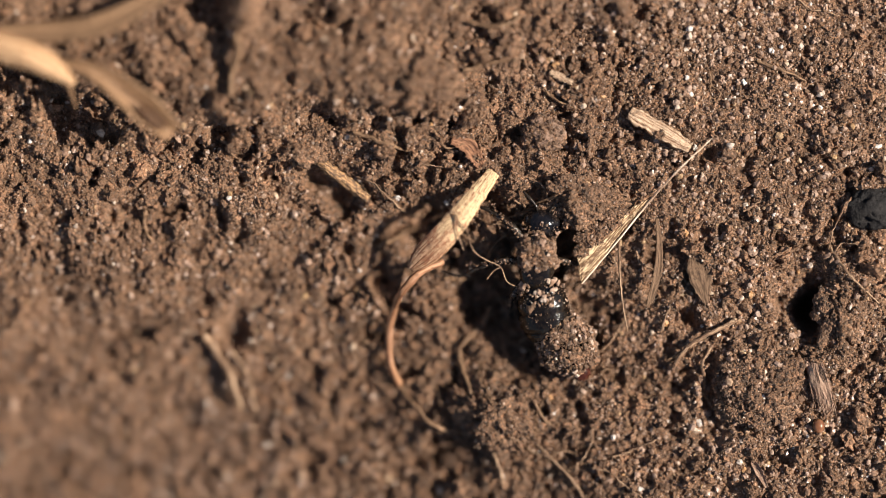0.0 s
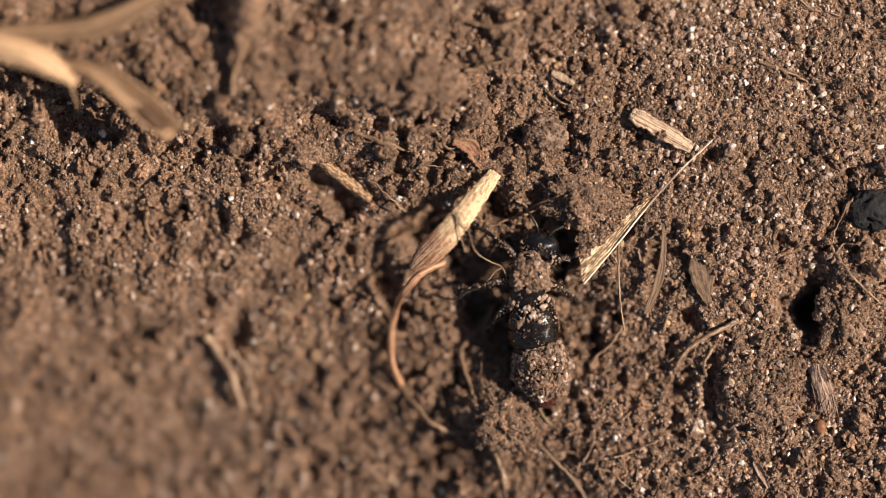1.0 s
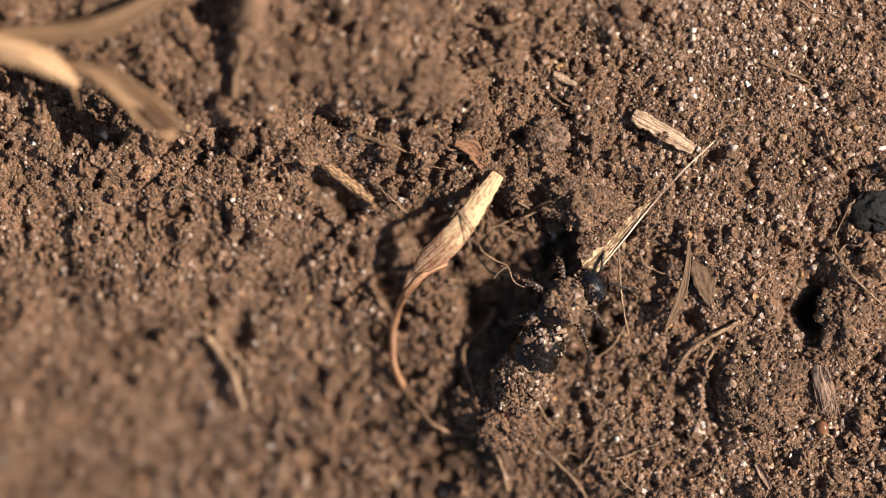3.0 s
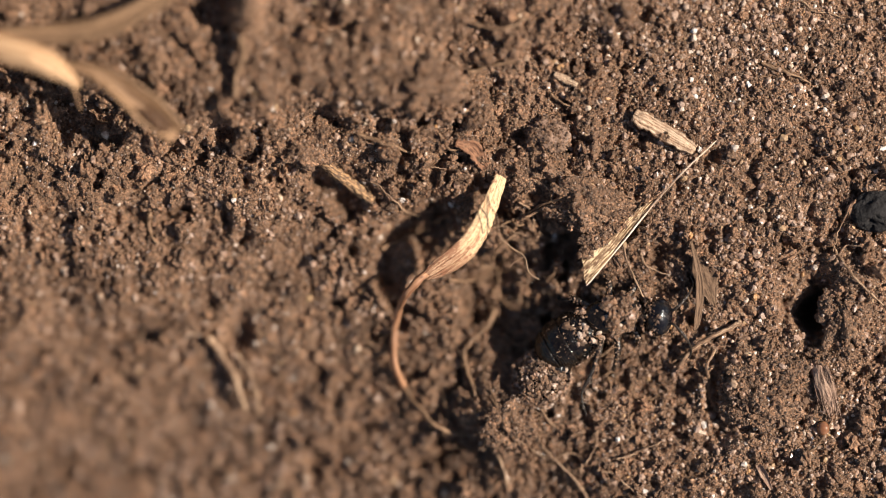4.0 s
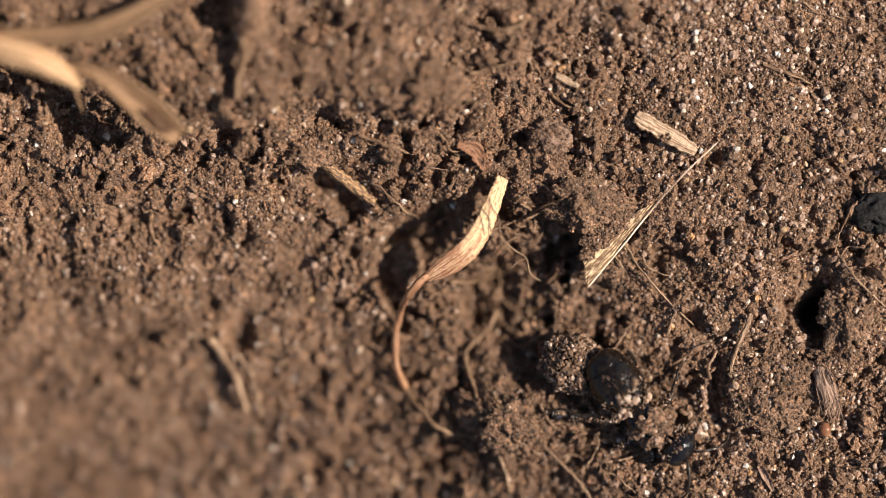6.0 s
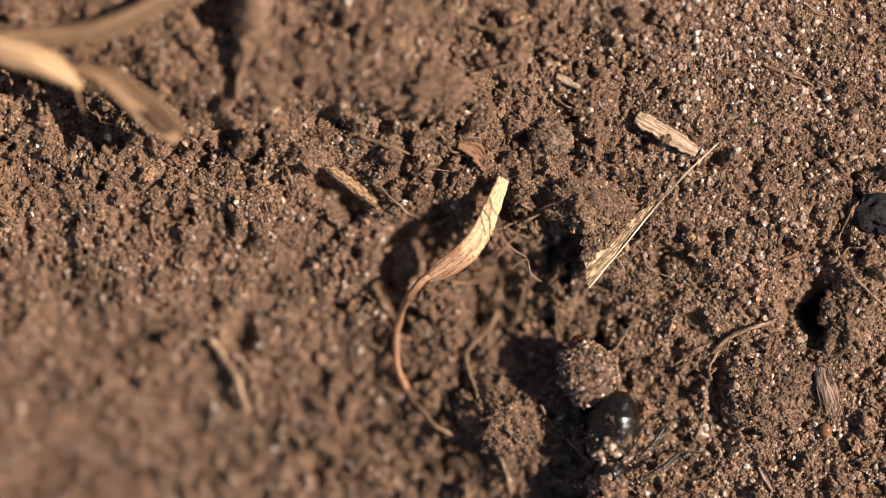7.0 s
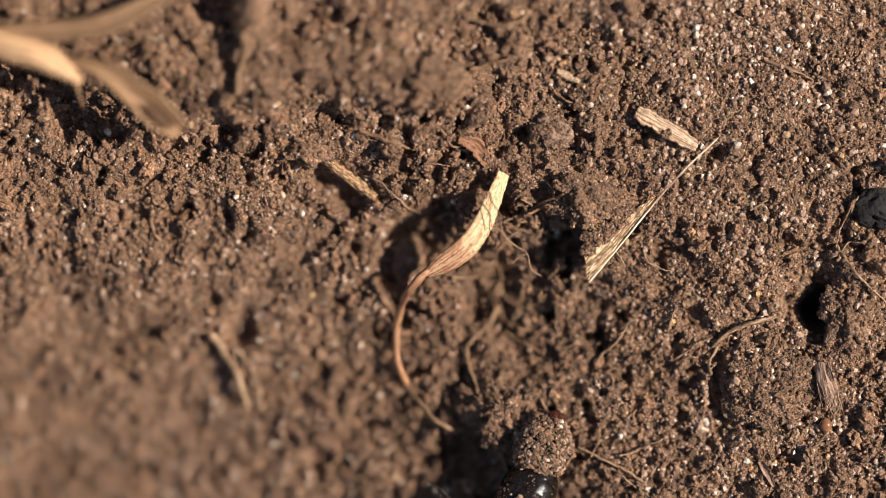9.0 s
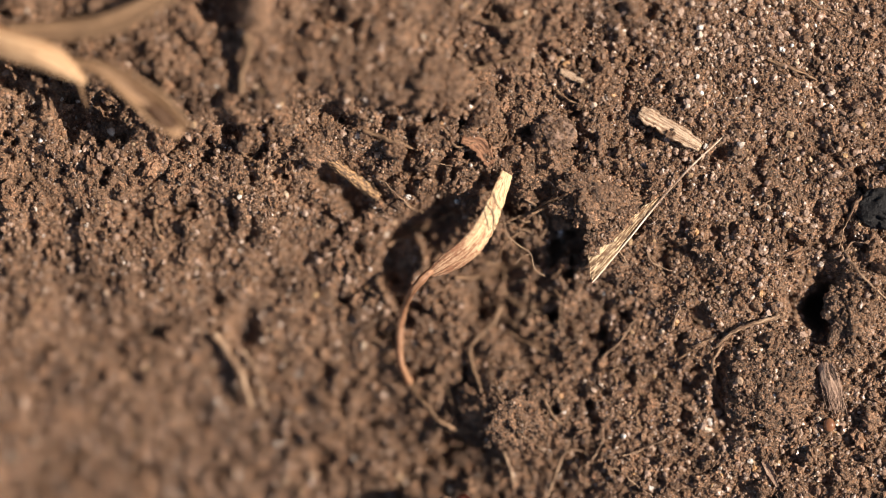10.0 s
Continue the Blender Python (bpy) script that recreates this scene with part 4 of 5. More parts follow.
def gaster(seed, size):
    """The abdomen round the x axis: overlapping rings with fine ridges across their middle."""
    rows, sides = 170, 44
    verts, faces = [], []
    for k in range(rows + 1):
        x = -2.1 + size * k / rows
        q = (x + 0.15) / 2.12
        r = 1.8 * max(1 - abs(q) ** 2.3, 0.02) ** 0.55
        for seam in (-1.25, -0.15, 0.95):
            step = x - seam
            if -0.02 < step < 0.35:
                r *= 1 - 0.08 * (1 - step / 0.35)
        for g in range(sides):
            a = 2 * math.pi * g / sides
            way = Vector((x * 0.7, math.cos(a) * 1.2, math.sin(a) * 1.2))
            mask = min(max(noise.noise(way * 0.9 + Vector((seed + 3.0, 0, 0))) * 2.2 + 0.45, 0), 1)
            ridge = 0.017 * mask * math.sin(2 * math.pi * (x / 0.15 + 0.6 * noise.noise(way * 1.3)))
            dent = 0.025 * noise.noise(way * 1.6 + Vector((0, seed, 5)))
            rr = r * (1 + ridge + dent) * MM
            verts.append((x * MM, math.cos(a) * rr, math.sin(a) * rr * 0.88))
    for k in range(rows):
        for g in range(sides):
            h = (g + 1) % sides
            faces.append((k * sides + g, k * sides + h, (k + 1) * sides + h, (k + 1) * sides + g))
    faces += [tuple(reversed(range(sides))), tuple(range(rows * sides, (rows + 1) * sides))]
    faces = [tuple(reversed(f)) for f in faces]
    return link_mesh("abdomen", verts, faces, BLACK, True)


def crust(name, parent, n, radii, centre, seed, pale, low=-0.1, size=(0.09, 0.26)):
    """Soil and sand stuck to the upper side of a body part, heaped unevenly."""
    rng = np.random.default_rng(seed)
    d = rng.normal(size=(n * 3, 3))
    d /= np.linalg.norm(d, axis=1)[:, None]
    patch = np.sin(d[:, 0] * 5 + seed) * np.cos(d[:, 1] * 4 + seed * 2)
    d = d[(d[:, 2] > low) & (patch > (-0.2 if n < 400 else -0.75 if n < 2500 else -2))][:n]
    s = size[0] * (size[1] / size[0]) ** (rng.random(len(d)) ** 1.7)
    heap = (0.03 if n < 400 else 0.10 if n < 2500 else 0.045) * (np.sin(d[:, 0] * 9 + seed) + np.cos(d[:, 1] * 8 - seed))
    c = d * np.array(radii) * (1 + (0.0 if n < 400 else 0.06) + heap + (0.03 if n < 400 else 0.12) * rng.random(len(d)))[:, None] + np.array(centre)
    cut = int(len(d) * pale)
    for tag, sl, mat in (("sand", slice(0, cut), PALE if pale > 0.3 else SAND), ("soil", slice(cut, None), CRUMB)):
        o = part(name, grains(name, c[sl] * MM, s[sl] * MM, mat, rng, 1, 0.3 if tag == "sand" else 0.5), parent, "%s stuck to the body" % tag)
        o["kind"] = "stuff"


def spine_tube(pts, r0, r1, name, mat, spines=0, seed=0):
    """A limb piece in mm along pts with bristles."""
    path = [Vector(p) * MM for p in pts]
    me = tube(path, r0 * MM, mat, name, 8, 0.0, 5, seed, r1 / r0)
    if spines:
        rng = random.Random(seed)
        bm = bmesh.new()
        bm.from_mesh(me)
        fine = smooth_path(path, 6)
        for k in range(spines):
            p = fine[int((k + 0.5) / spines * (len(fine) - 1))]
            d = Vector((rng.uniform(-1, 1), rng.uniform(-0.3, 0.9), rng.uniform(-0.6, 1))).normalized()
            ring = [bm.verts.new(p + Vector((math.cos(a), math.sin(a), 0)) * 0.028 * MM) for a in (0, 2.1, 4.2)]
            tip = bm.verts.new(p + d * rng.uniform(0.3, 0.6) * MM)
            for a in range(3):
                bm.faces.new((ring[a], ring[(a + 1) % 3], tip))
        bm.to_mesh(me)
        bm.free()
    return me


# Hip places on the thorax in mm, and the leg's resting angle from straight out, forward positive.
LEGS = ((1.0, 0.55, 48), (0.1, 0.7, 2), (-1.0, 0.6, -42))

# How each leg stands: seconds, then its angle forward of straight out and how steeply it dips, in degrees.
STANCE = {("front", 1): ((0, 52, 0), (1.5, 35, 15), (2.5, 40, 30), (4, 50, 40), (5, 65, 35), (5.6, 50, 40), (7, 40, 40), (10, 45, 30)),
          ("front", -1): ((0, 40, 35), (2.5, 4, 8), (4, 20, 45), (5, 25, 45), (5.6, 45, 45), (7, 30, 40), (10, 45, 30)),
          ("middle", 1): ((0, 2, 5), (1.2, -8, 5), (2.5, -17, -14), (4, 5, 40), (5, 8, 48), (5.3, -12, 0), (5.6, -18, -14), (6.2, -5, 20), (7, -14, -8), (7.5, 5, 30), (10, 2, 15)),
          ("middle", -1): ((0, -6, 40), (2.5, -30, 12), (4, -8, 18), (5, -12, 42), (5.6, 0, 50), (7, 5, 35), (8.5, -13, -14), (10, -5, 10)),
          ("hind", 1): ((0, -60, 45), (0.4, -50, 15), (0.6, -45, 0), (0.9, -55, 30), (2.5, -55, 45), (4, -45, 40), (5, -51, -14), (5.6, -60, 35), (7, -41, -12), (7.5, -54, -16), (8.2, -50, 10), (10, -42, 15)),
          ("hind", -1): ((0, -62, 45), (0.5, -60, 15), (0.8, -58, 0), (1.2, -58, 2), (1.8, -60, 25), (2.5, -58, 40), (4, -25, -14), (5, -45, 40), (5.6, -37, -14), (7, -60, 40), (10, -50, 25))}


def build_wasp():
    wasp = tagged(new("digger_wasp"), "black digger wasp dusted with soil and sand, crawling", "wasp")
    thorax = part("thorax", lathe([(-1.95, 0.35), (-1.7, 0.9), (-0.9, 1.25), (0.2, 1.32), (1.2, 1.15), (1.8, 0.85), (2.1, 0.5)], 0.92, BLACK, "thorax", 28, 3, 0.1), wasp)
    crust("soil_crust", thorax, 2300, (1.6, 1.2, 1.18), (0.4, 0, 0), 4, 0.22, 0.05, (0.04, 0.24))
    head = part("head", lathe([(-0.85, 0.35), (-0.7, 0.9), (-0.1, 1.22), (0.45, 1.08), (0.8, 0.7), (0.95, 0.3)], 0.85, HEADS, "head", 32, 6, 0.14), wasp, "glossy black head dusted with soil")
    for sy in (1, -1):
        eye = part("eye", rock("eye", (0.38 * MM, 0.24 * MM, 0.5 * MM), HEADS, 4, 4, 0.02), head)
        eye.location = (0.12 * MM, 0.92 * sy * MM, 0.2 * MM)
        part("antenna", spine_tube([(0.6, 0.3 * sy, 0.3), (1.0, 0.5 * sy, 0.75), (1.5, 1.0 * sy, 0.8), (2.0, 1.55 * sy, 0.5), (2.3, 2.1 * sy, 0.0), (2.2, 2.5 * sy, -0.3)],
                                   0.1, 0.07, "antenna", DUSTY), head, "curved segmented antenna")
        part("mandible", spine_tube([(0.7, 0.35 * sy, -0.3), (1.05, 0.3 * sy, -0.4), (1.25, 0.05 * sy, -0.4)], 0.14, 0.05, "mandible", REDDISH), head)
    crust("soil_crust", head, 170, (0.9, 1.16, 1.02), (-0.25, 0, 0), 7, 0.25, 0.0, (0.035, 0.13))
    abdomen = part("abdomen", gaster(0, 4.1), wasp, "glossy black finely ridged abdomen")
    crust("soil_crust", abdomen, 260, (1.2, 1.7, 1.57), (0.85, 0, 0), 11, 0.6, 0.25, (0.06, 0.25))
    crust("fine_dust", abdomen, 399, (2.0, 1.78, 1.56), (0, 0, 0), 23, 0.35, 0.0, (0.018, 0.06))
    tip = part("abdomen_tip", lathe([(-1.7, 0.25), (-1.4, 0.8), (-0.6, 1.35), (0.4, 1.6), (1.3, 1.58), (2.1, 1.25), (2.4, 0.7)], 0.9, BLACK, "abdomen_tip"), wasp, "sand-caked end of the abdomen")
    crust("soil_crust", tip, 3800, (2.1, 1.7, 1.55), (-0.05, 0, 0), 15, 0.28, -0.3, (0.036, 0.2))
    sting = part("pygidium", rock("pygidium", (0.72 * MM, 0.68 * MM, 0.45 * MM), REDDISH, 6, 4, 0.2), tip, "dark red shiny end plate")
    sting.location = (-2.2 * MM, 0.25 * MM, 0.45 * MM)
    abdomen.scale, tip.scale, head.scale = (1.25, 1.06, 1.08), (1.0, 1.08, 1.04), (1.12, 1.18, 1.15)
    legs = []
    for pair, (x, y, turn) in zip(("front", "middle", "hind"), LEGS):
        for sy in (1, -1):
            leg = part("leg", spine_tube([(0, 0, -0.5), (0.1, 0.9 * sy, 0.2), (0.1, 1.6 * sy, 0.6), (0, 2.3 * sy, 0.5)], 0.3, 0.22, "leg", DUSTY, 30, 3), wasp, "bristly black leg")
            part("tibia", spine_tube([(0, 2.2 * sy, 0.55), (-0.15, 2.9 * sy, 0.3), (-0.4, 3.8 * sy, -0.1), (-0.75, 4.5 * sy, -0.5)], 0.17, 0.12, "tibia", DUSTY, 34, 5), leg)
            part("tarsus", spine_tube([(-0.7, 4.4 * sy, -0.45), (-0.8, 5.0 * sy, -0.75), (-0.6, 5.7 * sy, -0.9), (-0.3, 6.4 * sy, -0.95)], 0.09, 0.05, "tarsus", DUSTY, 20, 7), leg)
            if pair != "front" or sy == 1:
                comb = bmesh.new()
                jitter = random.Random(17)
                for q in range(11):
                    a = q / 10 + jitter.uniform(-0.04, 0.04)
                    foot = Vector((-0.2 - 0.5 * a, sy * (3.2 + 2.6 * a), 0.15 - 0.95 * a)) * MM
                    tipped = foot + Vector((0.34, 0.1 * sy, 0.12)) * MM * jitter.uniform(0.5, 1.1)
                    ring = [comb.verts.new(foot + Vector((0, math.cos(c), math.sin(c))) * 0.022 * MM) for c in (0, 2.1, 4.2)]
                    peak = comb.verts.new(tipped)
                    for c in range(3):
                        comb.faces.new((ring[c], ring[(c + 1) % 3], peak))
                bristles = bpy.data.meshes.new("bristle_comb")
                comb.to_mesh(bristles)
                comb.free()
                bristles.materials.append(HAIR)
                part("bristle_comb", bristles, leg, "row of pale digging bristles")
            crumbs = np.random.default_rng(31)
            at = np.array([(0.1 * crumbs.normal(), sy * crumbs.uniform(0.6, 4.4), 0) for _ in range(70)])
            at[:, 2] = np.interp(np.abs(at[:, 1]), (0, 1.6, 2.4, 4.5), (0.0, 0.78, 0.66, -0.35))
            at[:, 2] += 0.12
            for grit_mat, sl in ((CRUMB, slice(0, 56)), (SAND, slice(56, 70))):
                grit = part("soil_crust", grains("soil_crust", at[sl] * MM, crumbs.uniform(0.03, 0.085, len(at[sl])) * MM, grit_mat, crumbs, 1, 0.4), leg)
                grit["kind"] = "stuff"
            leg.location = (x * MM, y * sy * MM, 0)
            legs.append((leg, x, y, sy, STANCE[pair, sy]))
    return wasp, head, abdomen, tip, legs


def scrap(name, make, u, v, lift, label, category):
    """A loose scrap, built about the plan place u, v."""
    o = new(name, make(lying(u, v, lift)))
    o.location = lying(u, v, lift)
    return tagged(o, label, category)


def joined(meshes, name):
    """One mesh of several."""
    bm = bmesh.new()
    for me in meshes:
        bm.from_mesh(me)
    out = bpy.data.meshes.new(name)
    bm.to_mesh(out)
    bm.free()
    out.materials.append(meshes[0].materials[0])
    for me in meshes:
        bpy.data.meshes.remove(me)
    return out


def loose(pts, u, v):
    """Offsets in metres of plan places about u, v, each with its rise in mm."""
    return [Vector(((a - u) * UNIT, (v - b) * UNIT, h * MM)) for a, b, h in pts]


HANGER = scrap("rootlet", lambda p: tube(loose(((1095, 372, 0.1), (1112, 405, 0.2), (1108, 440, 0.2), (1110, 490, 0), (1115, 540, -0.2), (1124, 590, -0.4)), 1112, 405),
                                         2.3 * UNIT, FINE, "rootlet", 6, 0.00002, 8, 61, 0.7), 1112, 405, 1.1, "hair-thin tan rootlet hanging over the soil", "root")
SLIVER = scrap("leaf_sliver", lambda p: ribbon(loose(((1174, 390, 0.1), (1178, 430, 0.2), (1176, 480, 0.1), (1164, 530, 0), (1156, 548, 0)), 1174, 390),
                                               [5 * UNIT, 10 * UNIT, 15 * UNIT, 12 * UNIT, 4 * UNIT], HUSKY, "leaf_sliver", 0.15, 0.0001, 6, 10),
               1174, 390, 0.6, "narrow dull brown sliver of dead leaf", "leaf")
FLAKE = scrap("leaf_flake", lambda p: ribbon(loose(((1240, 455, 0.1), (1250, 480, 0.3), (1256, 510, 0.3), (1264, 545, 0)), 1252, 500),
                                             [18 * UNIT, 46 * UNIT, 44 * UNIT, 28 * UNIT, 3 * UNIT], HUSKY, "leaf_flake", 0.02, 0.0001, 8, -6, 0.00008),
              1252, 500, 0.35, "flat dull brown flake of dead leaf", "leaf")
BENT = scrap("root", lambda p: tube(loose(((1208, 648, 0), (1228, 620, 0.3), (1262, 596, 0.5), (1298, 580, 0.4), (1318, 568, 0.2)), 1262, 602),
                                    3.0 * UNIT, FINE, "root", 7, 0.00004, 8, 63, 1.8), 1262, 602, 0.3, "bent tan root lying on the soil", "root")
DRAGGED = scrap("root", lambda p: tube(loose(((1022, 762, 0.2), (1000, 800, 0.3), (985, 838, 0.3), (964, 895, 0)), 998, 826),
                                       2.9 * UNIT, FINE, "root", 7, 0.00003, 8, 64, 0.7), 998, 826, 0.6, "tan root dragged over the soil", "root")
DRAPED = scrap("rootlet", lambda p: joined([tube(loose(q, 867, 347), r * UNIT, FINE, "rootlet", 6, 0.00001, 8, 6, 0.8) for q, r in (
    (((843, 356, -0.3), (854, 346, -0.1), (867, 347, 0.0), (872, 364, 0.1), (884, 384, 0.0), (887, 408, -0.2), (895, 424, -0.6), (914, 440, -1.1), (933, 453, -1.3), (941, 480, -1.6), (960, 494, -2.0)), 1.4),
    (((867, 347, 0.0), (866, 372, 0.1), (869, 395, 0.0), (873, 414, -0.2)), 1.2), (((933, 453, -1.3), (920, 458, -1.3), (906, 471, -1.5)), 1.5))], "rootlet"),
    867, 347, 0.0, "thin brown forked rootlet draped over the dry leaf", "root")
DRAPED.location = spot(867, 347, 1.75)
DRY_LEAF = build_dry_leaf()
WASP = build_wasp()

# Seconds, then head, thorax, abdomen and abdomen tip, in plan units of the picture at that time.
CRAWL = ((0, 958, 397, 949, 464, 962, 547, 1003, 608), (0.2, 966, 400, 953, 470, 949, 541, 972, 608), (0.4, 960, 410, 943, 483, 943, 555, 962, 628),
         (0.6, 955, 407, 943, 483, 940, 560, 950, 645), (0.8, 955, 420, 939, 497, 940, 570, 957, 650), (1.0, 955, 435, 935, 500, 942, 575, 960, 650),
         (1.2, 960, 425, 940, 500, 942, 577, 963, 645), (1.4, 962, 422, 945, 498, 943, 572, 962, 647), (1.6, 951, 426, 934, 503, 939, 576, 982, 656))
CRAWL += ((1.8, 966, 420, 947, 493, 949, 570, 972, 650), (2.0, 975, 435, 953, 495, 943, 580, 947, 666), (2.2, 985, 468, 943, 522, 937, 599, 939, 682),
          (2.5, 985, 490, 945, 540, 947, 615, 945, 690), (2.7, 1003, 493, 962, 541, 945, 618, 924, 685), (3.8, 1128, 553, 1055, 550, 982, 606, 955, 678),
          (4.0, 1165, 560, 1080, 558, 1010, 600, 960, 675), (4.2, 1198, 559, 1098, 563, 1020, 603, 962, 668), (4.4, 1213, 581, 1122, 577, 1035, 609, 971, 670))
CRAWL += ((4.6, 1215, 592, 1130, 590, 1050, 610, 975, 660), (4.9, 1221, 632, 1128, 608, 1060, 613, 975, 655), (5.1, 1236, 670, 1145, 642, 1076, 634, 985, 670),
          (5.4, 1225, 725, 1160, 680, 1095, 640, 1010, 640), (5.7, 1222, 748, 1154, 704, 1092, 652, 1011, 650), (6.25, 1170, 830, 1125, 775, 1092, 700, 1035, 640),
          (6.8, 1095, 877, 1088, 811, 1081, 734, 1051, 651), (7.0, 1085, 890, 1084, 825, 1090, 745, 1051, 660), (7.2, 1066, 895, 1066, 828, 1084, 754, 1058, 668))
CRAWL += ((7.4, 985, 900, 1014, 840, 1052, 772, 1051, 681), (7.6, 965, 905, 995, 848, 1046, 780, 1058, 685), (8.0, 965, 910, 1000, 850, 1047, 776, 1058, 690),
          (8.2, 930, 930, 970, 870, 1018, 802, 1050, 715), (8.4, 910, 940, 950, 880, 997, 806, 1034, 717), (8.6, 905, 945, 945, 885, 988, 811, 1014, 730),
          (8.8, 890, 965, 930, 905, 971, 833, 997, 742), (9.0, 860, 995, 900, 935, 940, 866, 963, 796), (9.2, 845, 1020, 880, 960, 915, 890, 936, 811))
CRAWL += ((9.4, 815, 1050, 850, 990, 890, 925, 917, 848), (9.6, 765, 1070, 800, 1010, 840, 945, 865, 868), (9.8, 735, 1110, 770, 1050, 805, 985, 830, 905),
          (10.0, 705, 1150, 740, 1090, 775, 1025, 800, 945))


def drift(t):
    ts = [r[0] for r in DRIFT]
    return float(np.interp(t, ts, [r[1] for r in DRIFT])), float(np.interp(t, ts, [r[2] for r in DRIFT]))


def heading(way, z=0.0):
    """A turn whose x axis points along way, with z up."""
    x = Vector((way.x, way.y, z)).normalized()
    y = Vector((0, 0, 1)).cross(x).normalized()
    return Matrix((x, y, x.cross(y))).transposed().to_4x4()


def flat_length(way):
    return math.hypot(way.x, way.y)


def motions():
    wasp, head, abdomen, tip, legs = WASP
    rows = {o: [] for o in (wasp, head, abdomen, tip)}
    disc = [(r * math.cos(a), r * math.sin(a)) for r in (0.0004, 0.0009, 0.0014) for a in np.arange(0, 6.2, 0.7)]

    def bed(p):
        """Height of the body's axis where it rests on the ground round p."""
        return float(np.mean(height(np.array([p.x + d[0] for d in disc]), np.array([p.y + d[1] for d in disc])))) + 1.7 * MM
    path = []
    for t, *n in CRAWL:
        du, dv = drift(t)
        late = min(max((t - 5.7) / 1.1, 0), 1)
        path.append((t, [spot(n[k] - du - 7 * late, n[k + 1] - dv + 11 * late, -0.6) for k in (0, 2, 4, 6)]))
    beds = np.array([[bed(p) for p in ps] for _, ps in path])
    soft = np.pad(beds, ((2, 2), (0, 0)), mode="edge")
    soft = sum(soft[k:k + len(beds)] for k in range(5)) / 5
    for (t, (h, c, a, p)), (zh, zc, za, zp) in zip(path, soft):
        zc = min(max(zc, -0.1 * MM), 0.7 * MM) + 0.2 * MM * min(max((t - 5.7) / 1.1, 0), 1)
        zh, za = (min(max(z, zc - 0.7 * MM), zc + 0.5 * MM) for z in (zh, za + (0.4 + 0.9 * min(max((t - 5.7) / 1.1, 0), 1)) * MM))
        tuck = min(max((6.6 - t) / 0.8, 0), 1) * min(max((t - 2.5) / 1.0, 0), 1)
        zp = min(max(zp, za - 0.5 * MM), za + 0.4 * MM) - 1.2 * MM * tuck
        flat = Vector((1, 1, 0))
        late = min(max((t - 5.7) / 1.1, 0), 1)
        c = c + ((c - a) * flat).normalized() * 0.7 * MM * late
        body = Matrix.Translation((c.x, c.y, zc)) @ heading(h - a)
        back = body.inverted()
        front, waist, end = ((v * flat).normalized() for v in (h - c, c - a, a - p))
        neck = c + front * min(max((h - c).length, 2.55 * MM), 3.3 * MM)
        middle = c - waist * min(max(flat_length(c - a), 2.75 * MM), (3.6 + 0.6 * late) * MM)
        rear = middle - end * min(max(flat_length(a - p), 2.7 * MM), 3.6 * MM) - end * 0.5 * MM * late
        rows[wasp].append((t, body))
        rows[head].append((t, back @ Matrix.Translation((neck.x, neck.y, zh + 0.15 * MM)) @ heading(front, -0.15)))
        rows[abdomen].append((t, back @ Matrix.Translation((middle.x, middle.y, za)) @ heading(waist, (zc - za) / (4 * MM))))
        rows[tip].append((t, back @ Matrix.Translation((rear.x, rear.y, zp)) @ heading(end, (za - zp) / (4 * MM))))
    for o, r in rows.items():
        walk(o, r)
    for k, (leg, x, y, sy, stance) in enumerate(legs):
        out = []
        at = [r[0] for r in stance]
        for q in range(0, 51):
            t = q * 0.2
            forward = float(np.interp(t, at, [r[1] for r in stance])) + 6 * math.sin(2 * math.pi * (1.15 * t + k * 0.31))
            dip = float(np.interp(t, at, [r[2] for r in stance])) + 4 * math.sin(4.3 * t + k)
            out.append((t, pose(x * MM, y * sy * MM, -0.1 * MM, -dip * sy, 0, -sy * forward)))
        walk(leg, out)
    rest = DRY_LEAF.matrix_basis.copy()
    chord = (LEAF_CHORD[1] - LEAF_CHORD[0]).normalized()
    turned = Matrix.Translation(rest.translation + Vector((11.5 * UNIT, -9 * UNIT, 0))) @ Matrix.Rotation(radians(3.6), 4, "Z") @ Matrix.Rotation(radians(38), 4, chord)
    walk(DRY_LEAF, [(0, rest), (2.5, rest), (2.7, rest), (3.8, turned), (4.2, turned), (10, turned)])
    settled = DRAPED.matrix_basis.copy()
    pulled = Matrix.Translation(spot(817, 380, 1.8)) @ Matrix.Rotation(radians(8.5), 4, "Z")
    walk(DRAPED, [(0, pulled), (2.5, pulled), (2.7, pulled), (3.8, settled), (4.2, settled), (10, settled)])
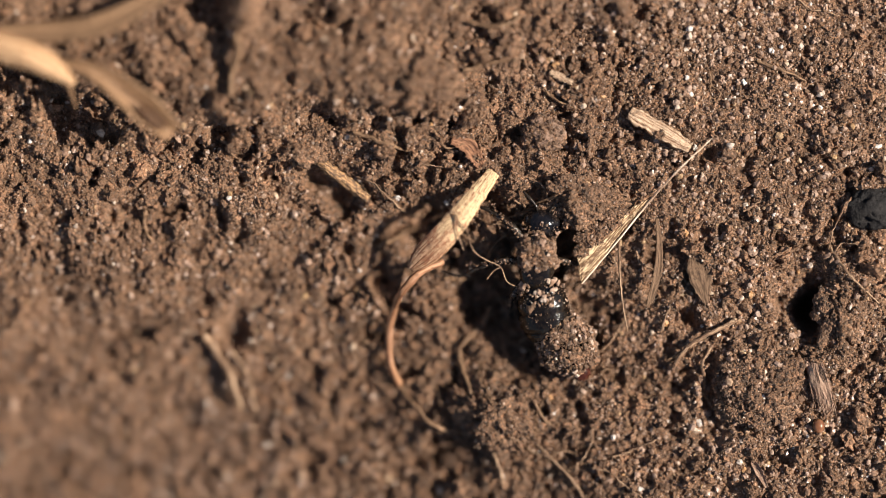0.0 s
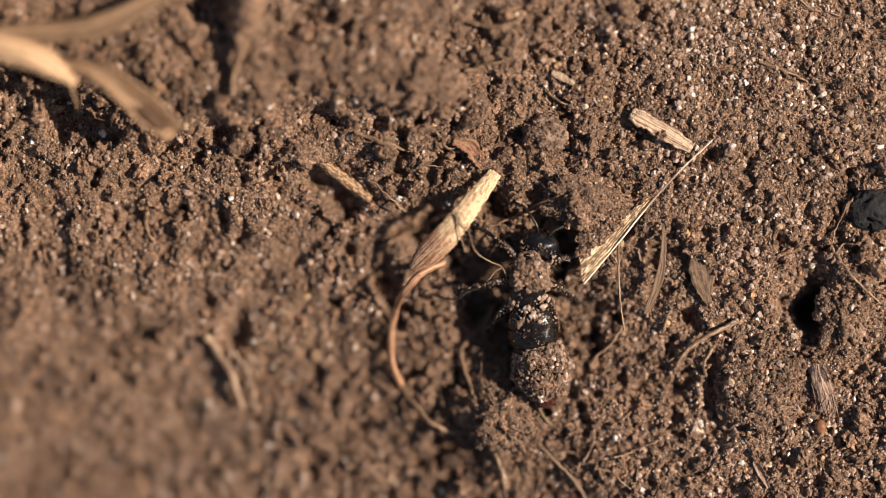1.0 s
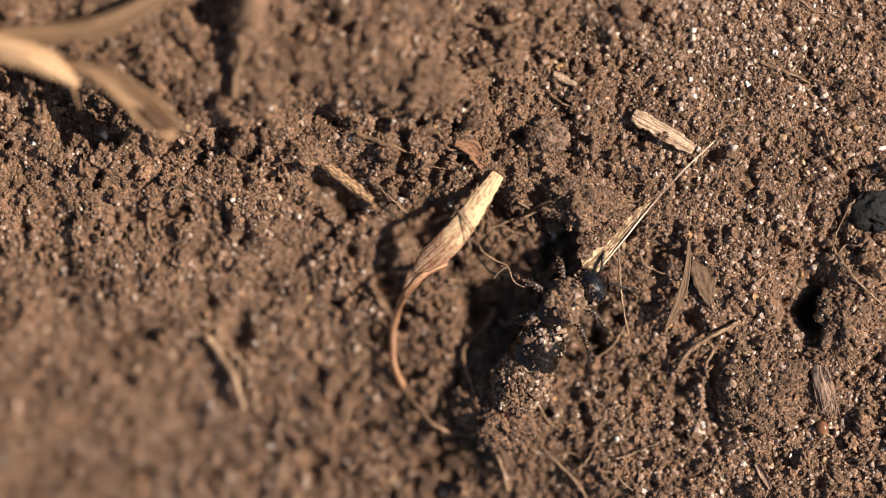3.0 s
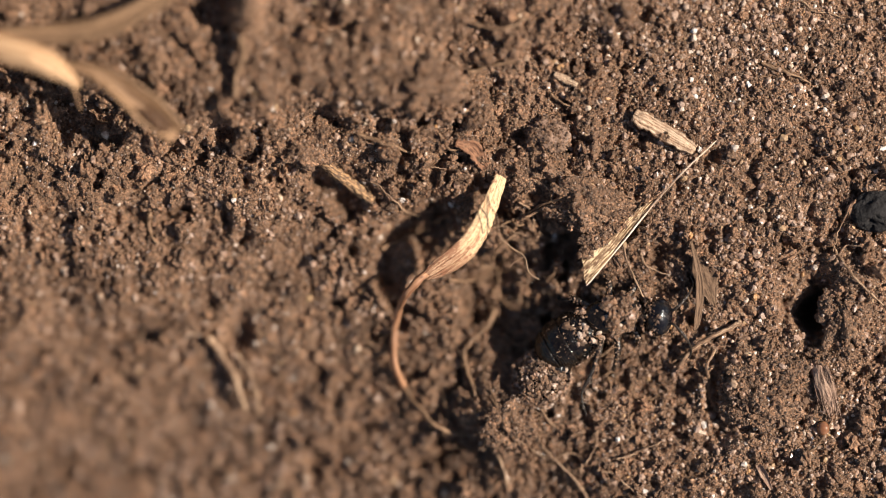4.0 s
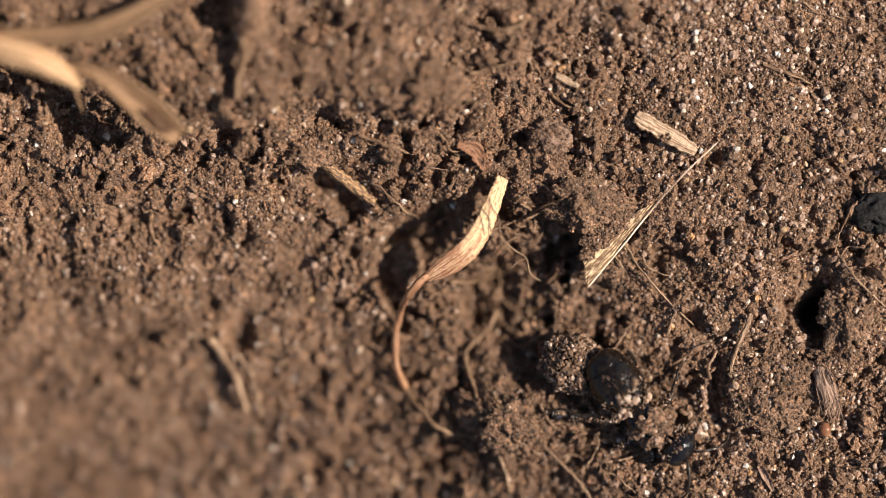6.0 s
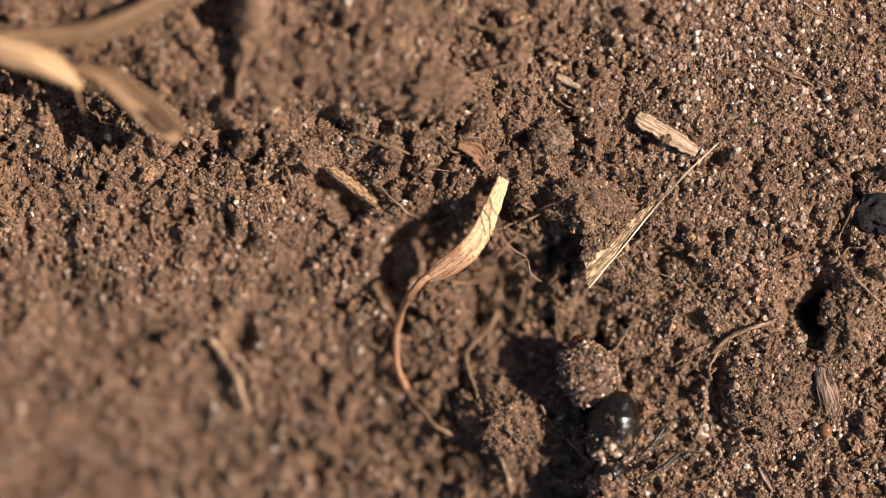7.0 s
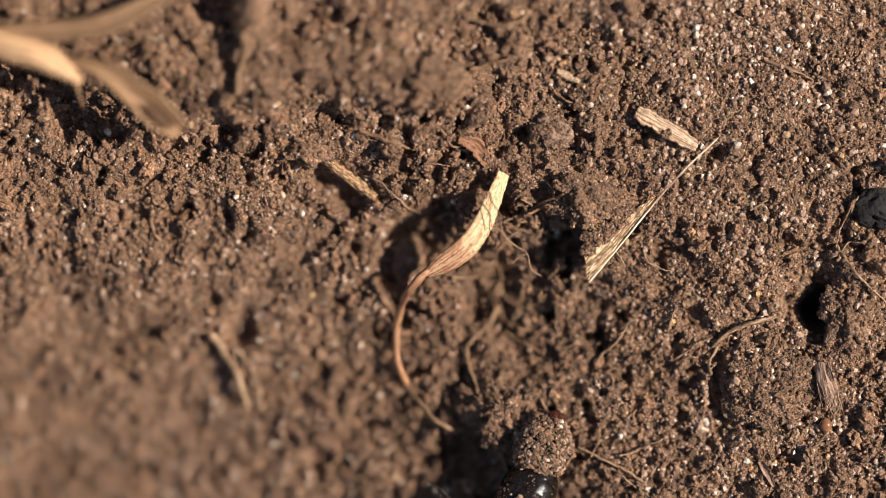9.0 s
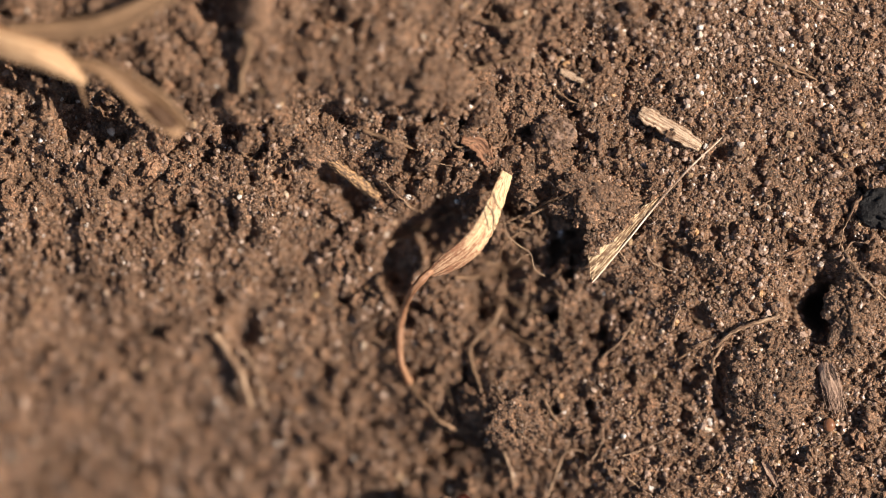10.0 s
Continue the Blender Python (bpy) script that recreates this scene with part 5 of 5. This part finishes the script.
    # scraps that the wasp pushes about: seconds, place, turn and lift in mm
    for o, rows in ((HANGER, ((0, 1112, 405, 0, 0), (1.2, 1108, 405, -2, 0), (2.5, 1104, 408, -5, 0), (2.7, 1104, 408, -4, 0), (3.8, 1104, 425, 20, 0),
                              (4.5, 1104, 425, 23, 0), (5.4, 1106, 445, 36, 0), (5.7, 1106, 440, 38, 0), (6.8, 1130, 425, 34, -1.1), (10, 1130, 425, 34, -1.1))),
                    (SLIVER, ((0, 1174, 390, 0, 0), (0.9, 1174, 390, 0, 0), (1.2, 1210, 440, -22, 0), (1.8, 1218, 432, -20, 0), (2.5, 1224, 425, -16, 0),
                              (2.7, 1224, 425, -14, 0), (3.8, 1226, 425, 8, 0), (4.1, 1226, 428, 10, 0), (4.6, 1240, 450, 20, -1.2), (10, 1240, 450, 20, -1.2))),
                    (FLAKE, ((0, 1252, 500, 0, 0), (2.7, 1252, 500, 0, 0), (3.8, 1254, 500, 4, 0), (4.1, 1256, 500, 6, 0), (4.6, 1276, 512, 14, -0.9),
                             (5.4, 1268, 545, 24, -1.2), (5.7, 1264, 560, 28, -1.3), (6.8, 1254, 572, 34, -1.3), (10, 1254, 572, 34, -1.3))),
                    (BENT, ((0, 1262, 602, 0, 0), (4.5, 1262, 602, 0, 0), (4.9, 1272, 600, 4, 0), (5.2, 1290, 598, 12, 0.2), (5.7, 1304, 620, 50, 0.4),
                            (6.8, 1322, 584, -8, 0), (10, 1324, 584, -10, 0))),
                    (DRAGGED, ((0, 1002, 842, -115, 0), (5.7, 1002, 842, -115, 0), (6.8, 1040, 836, -115, -0.3), (8.2, 1095, 812, -115, -0.2), (8.7, 1102, 817, -116, 0),
                               (9.2, 1075, 856, -79, 0), (9.4, 1058, 862, -71, 0), (9.6, 1030, 858, -48, 0), (9.7, 1018, 838, -26, 0), (9.8, 998, 826, -4, 0), (10, 998, 826, 0, 0)))):
        base = o.location.z
        walk(o, [(t, Matrix.Translation((spot(u, v, 0).x, spot(u, v, 0).y, (lying(u, v, 0.8).z if o is DRAGGED else base) + lift * MM)) @ Matrix.Rotation(radians(turn), 4, "Z"))
                 for t, u, v, turn, lift in rows])


motions()
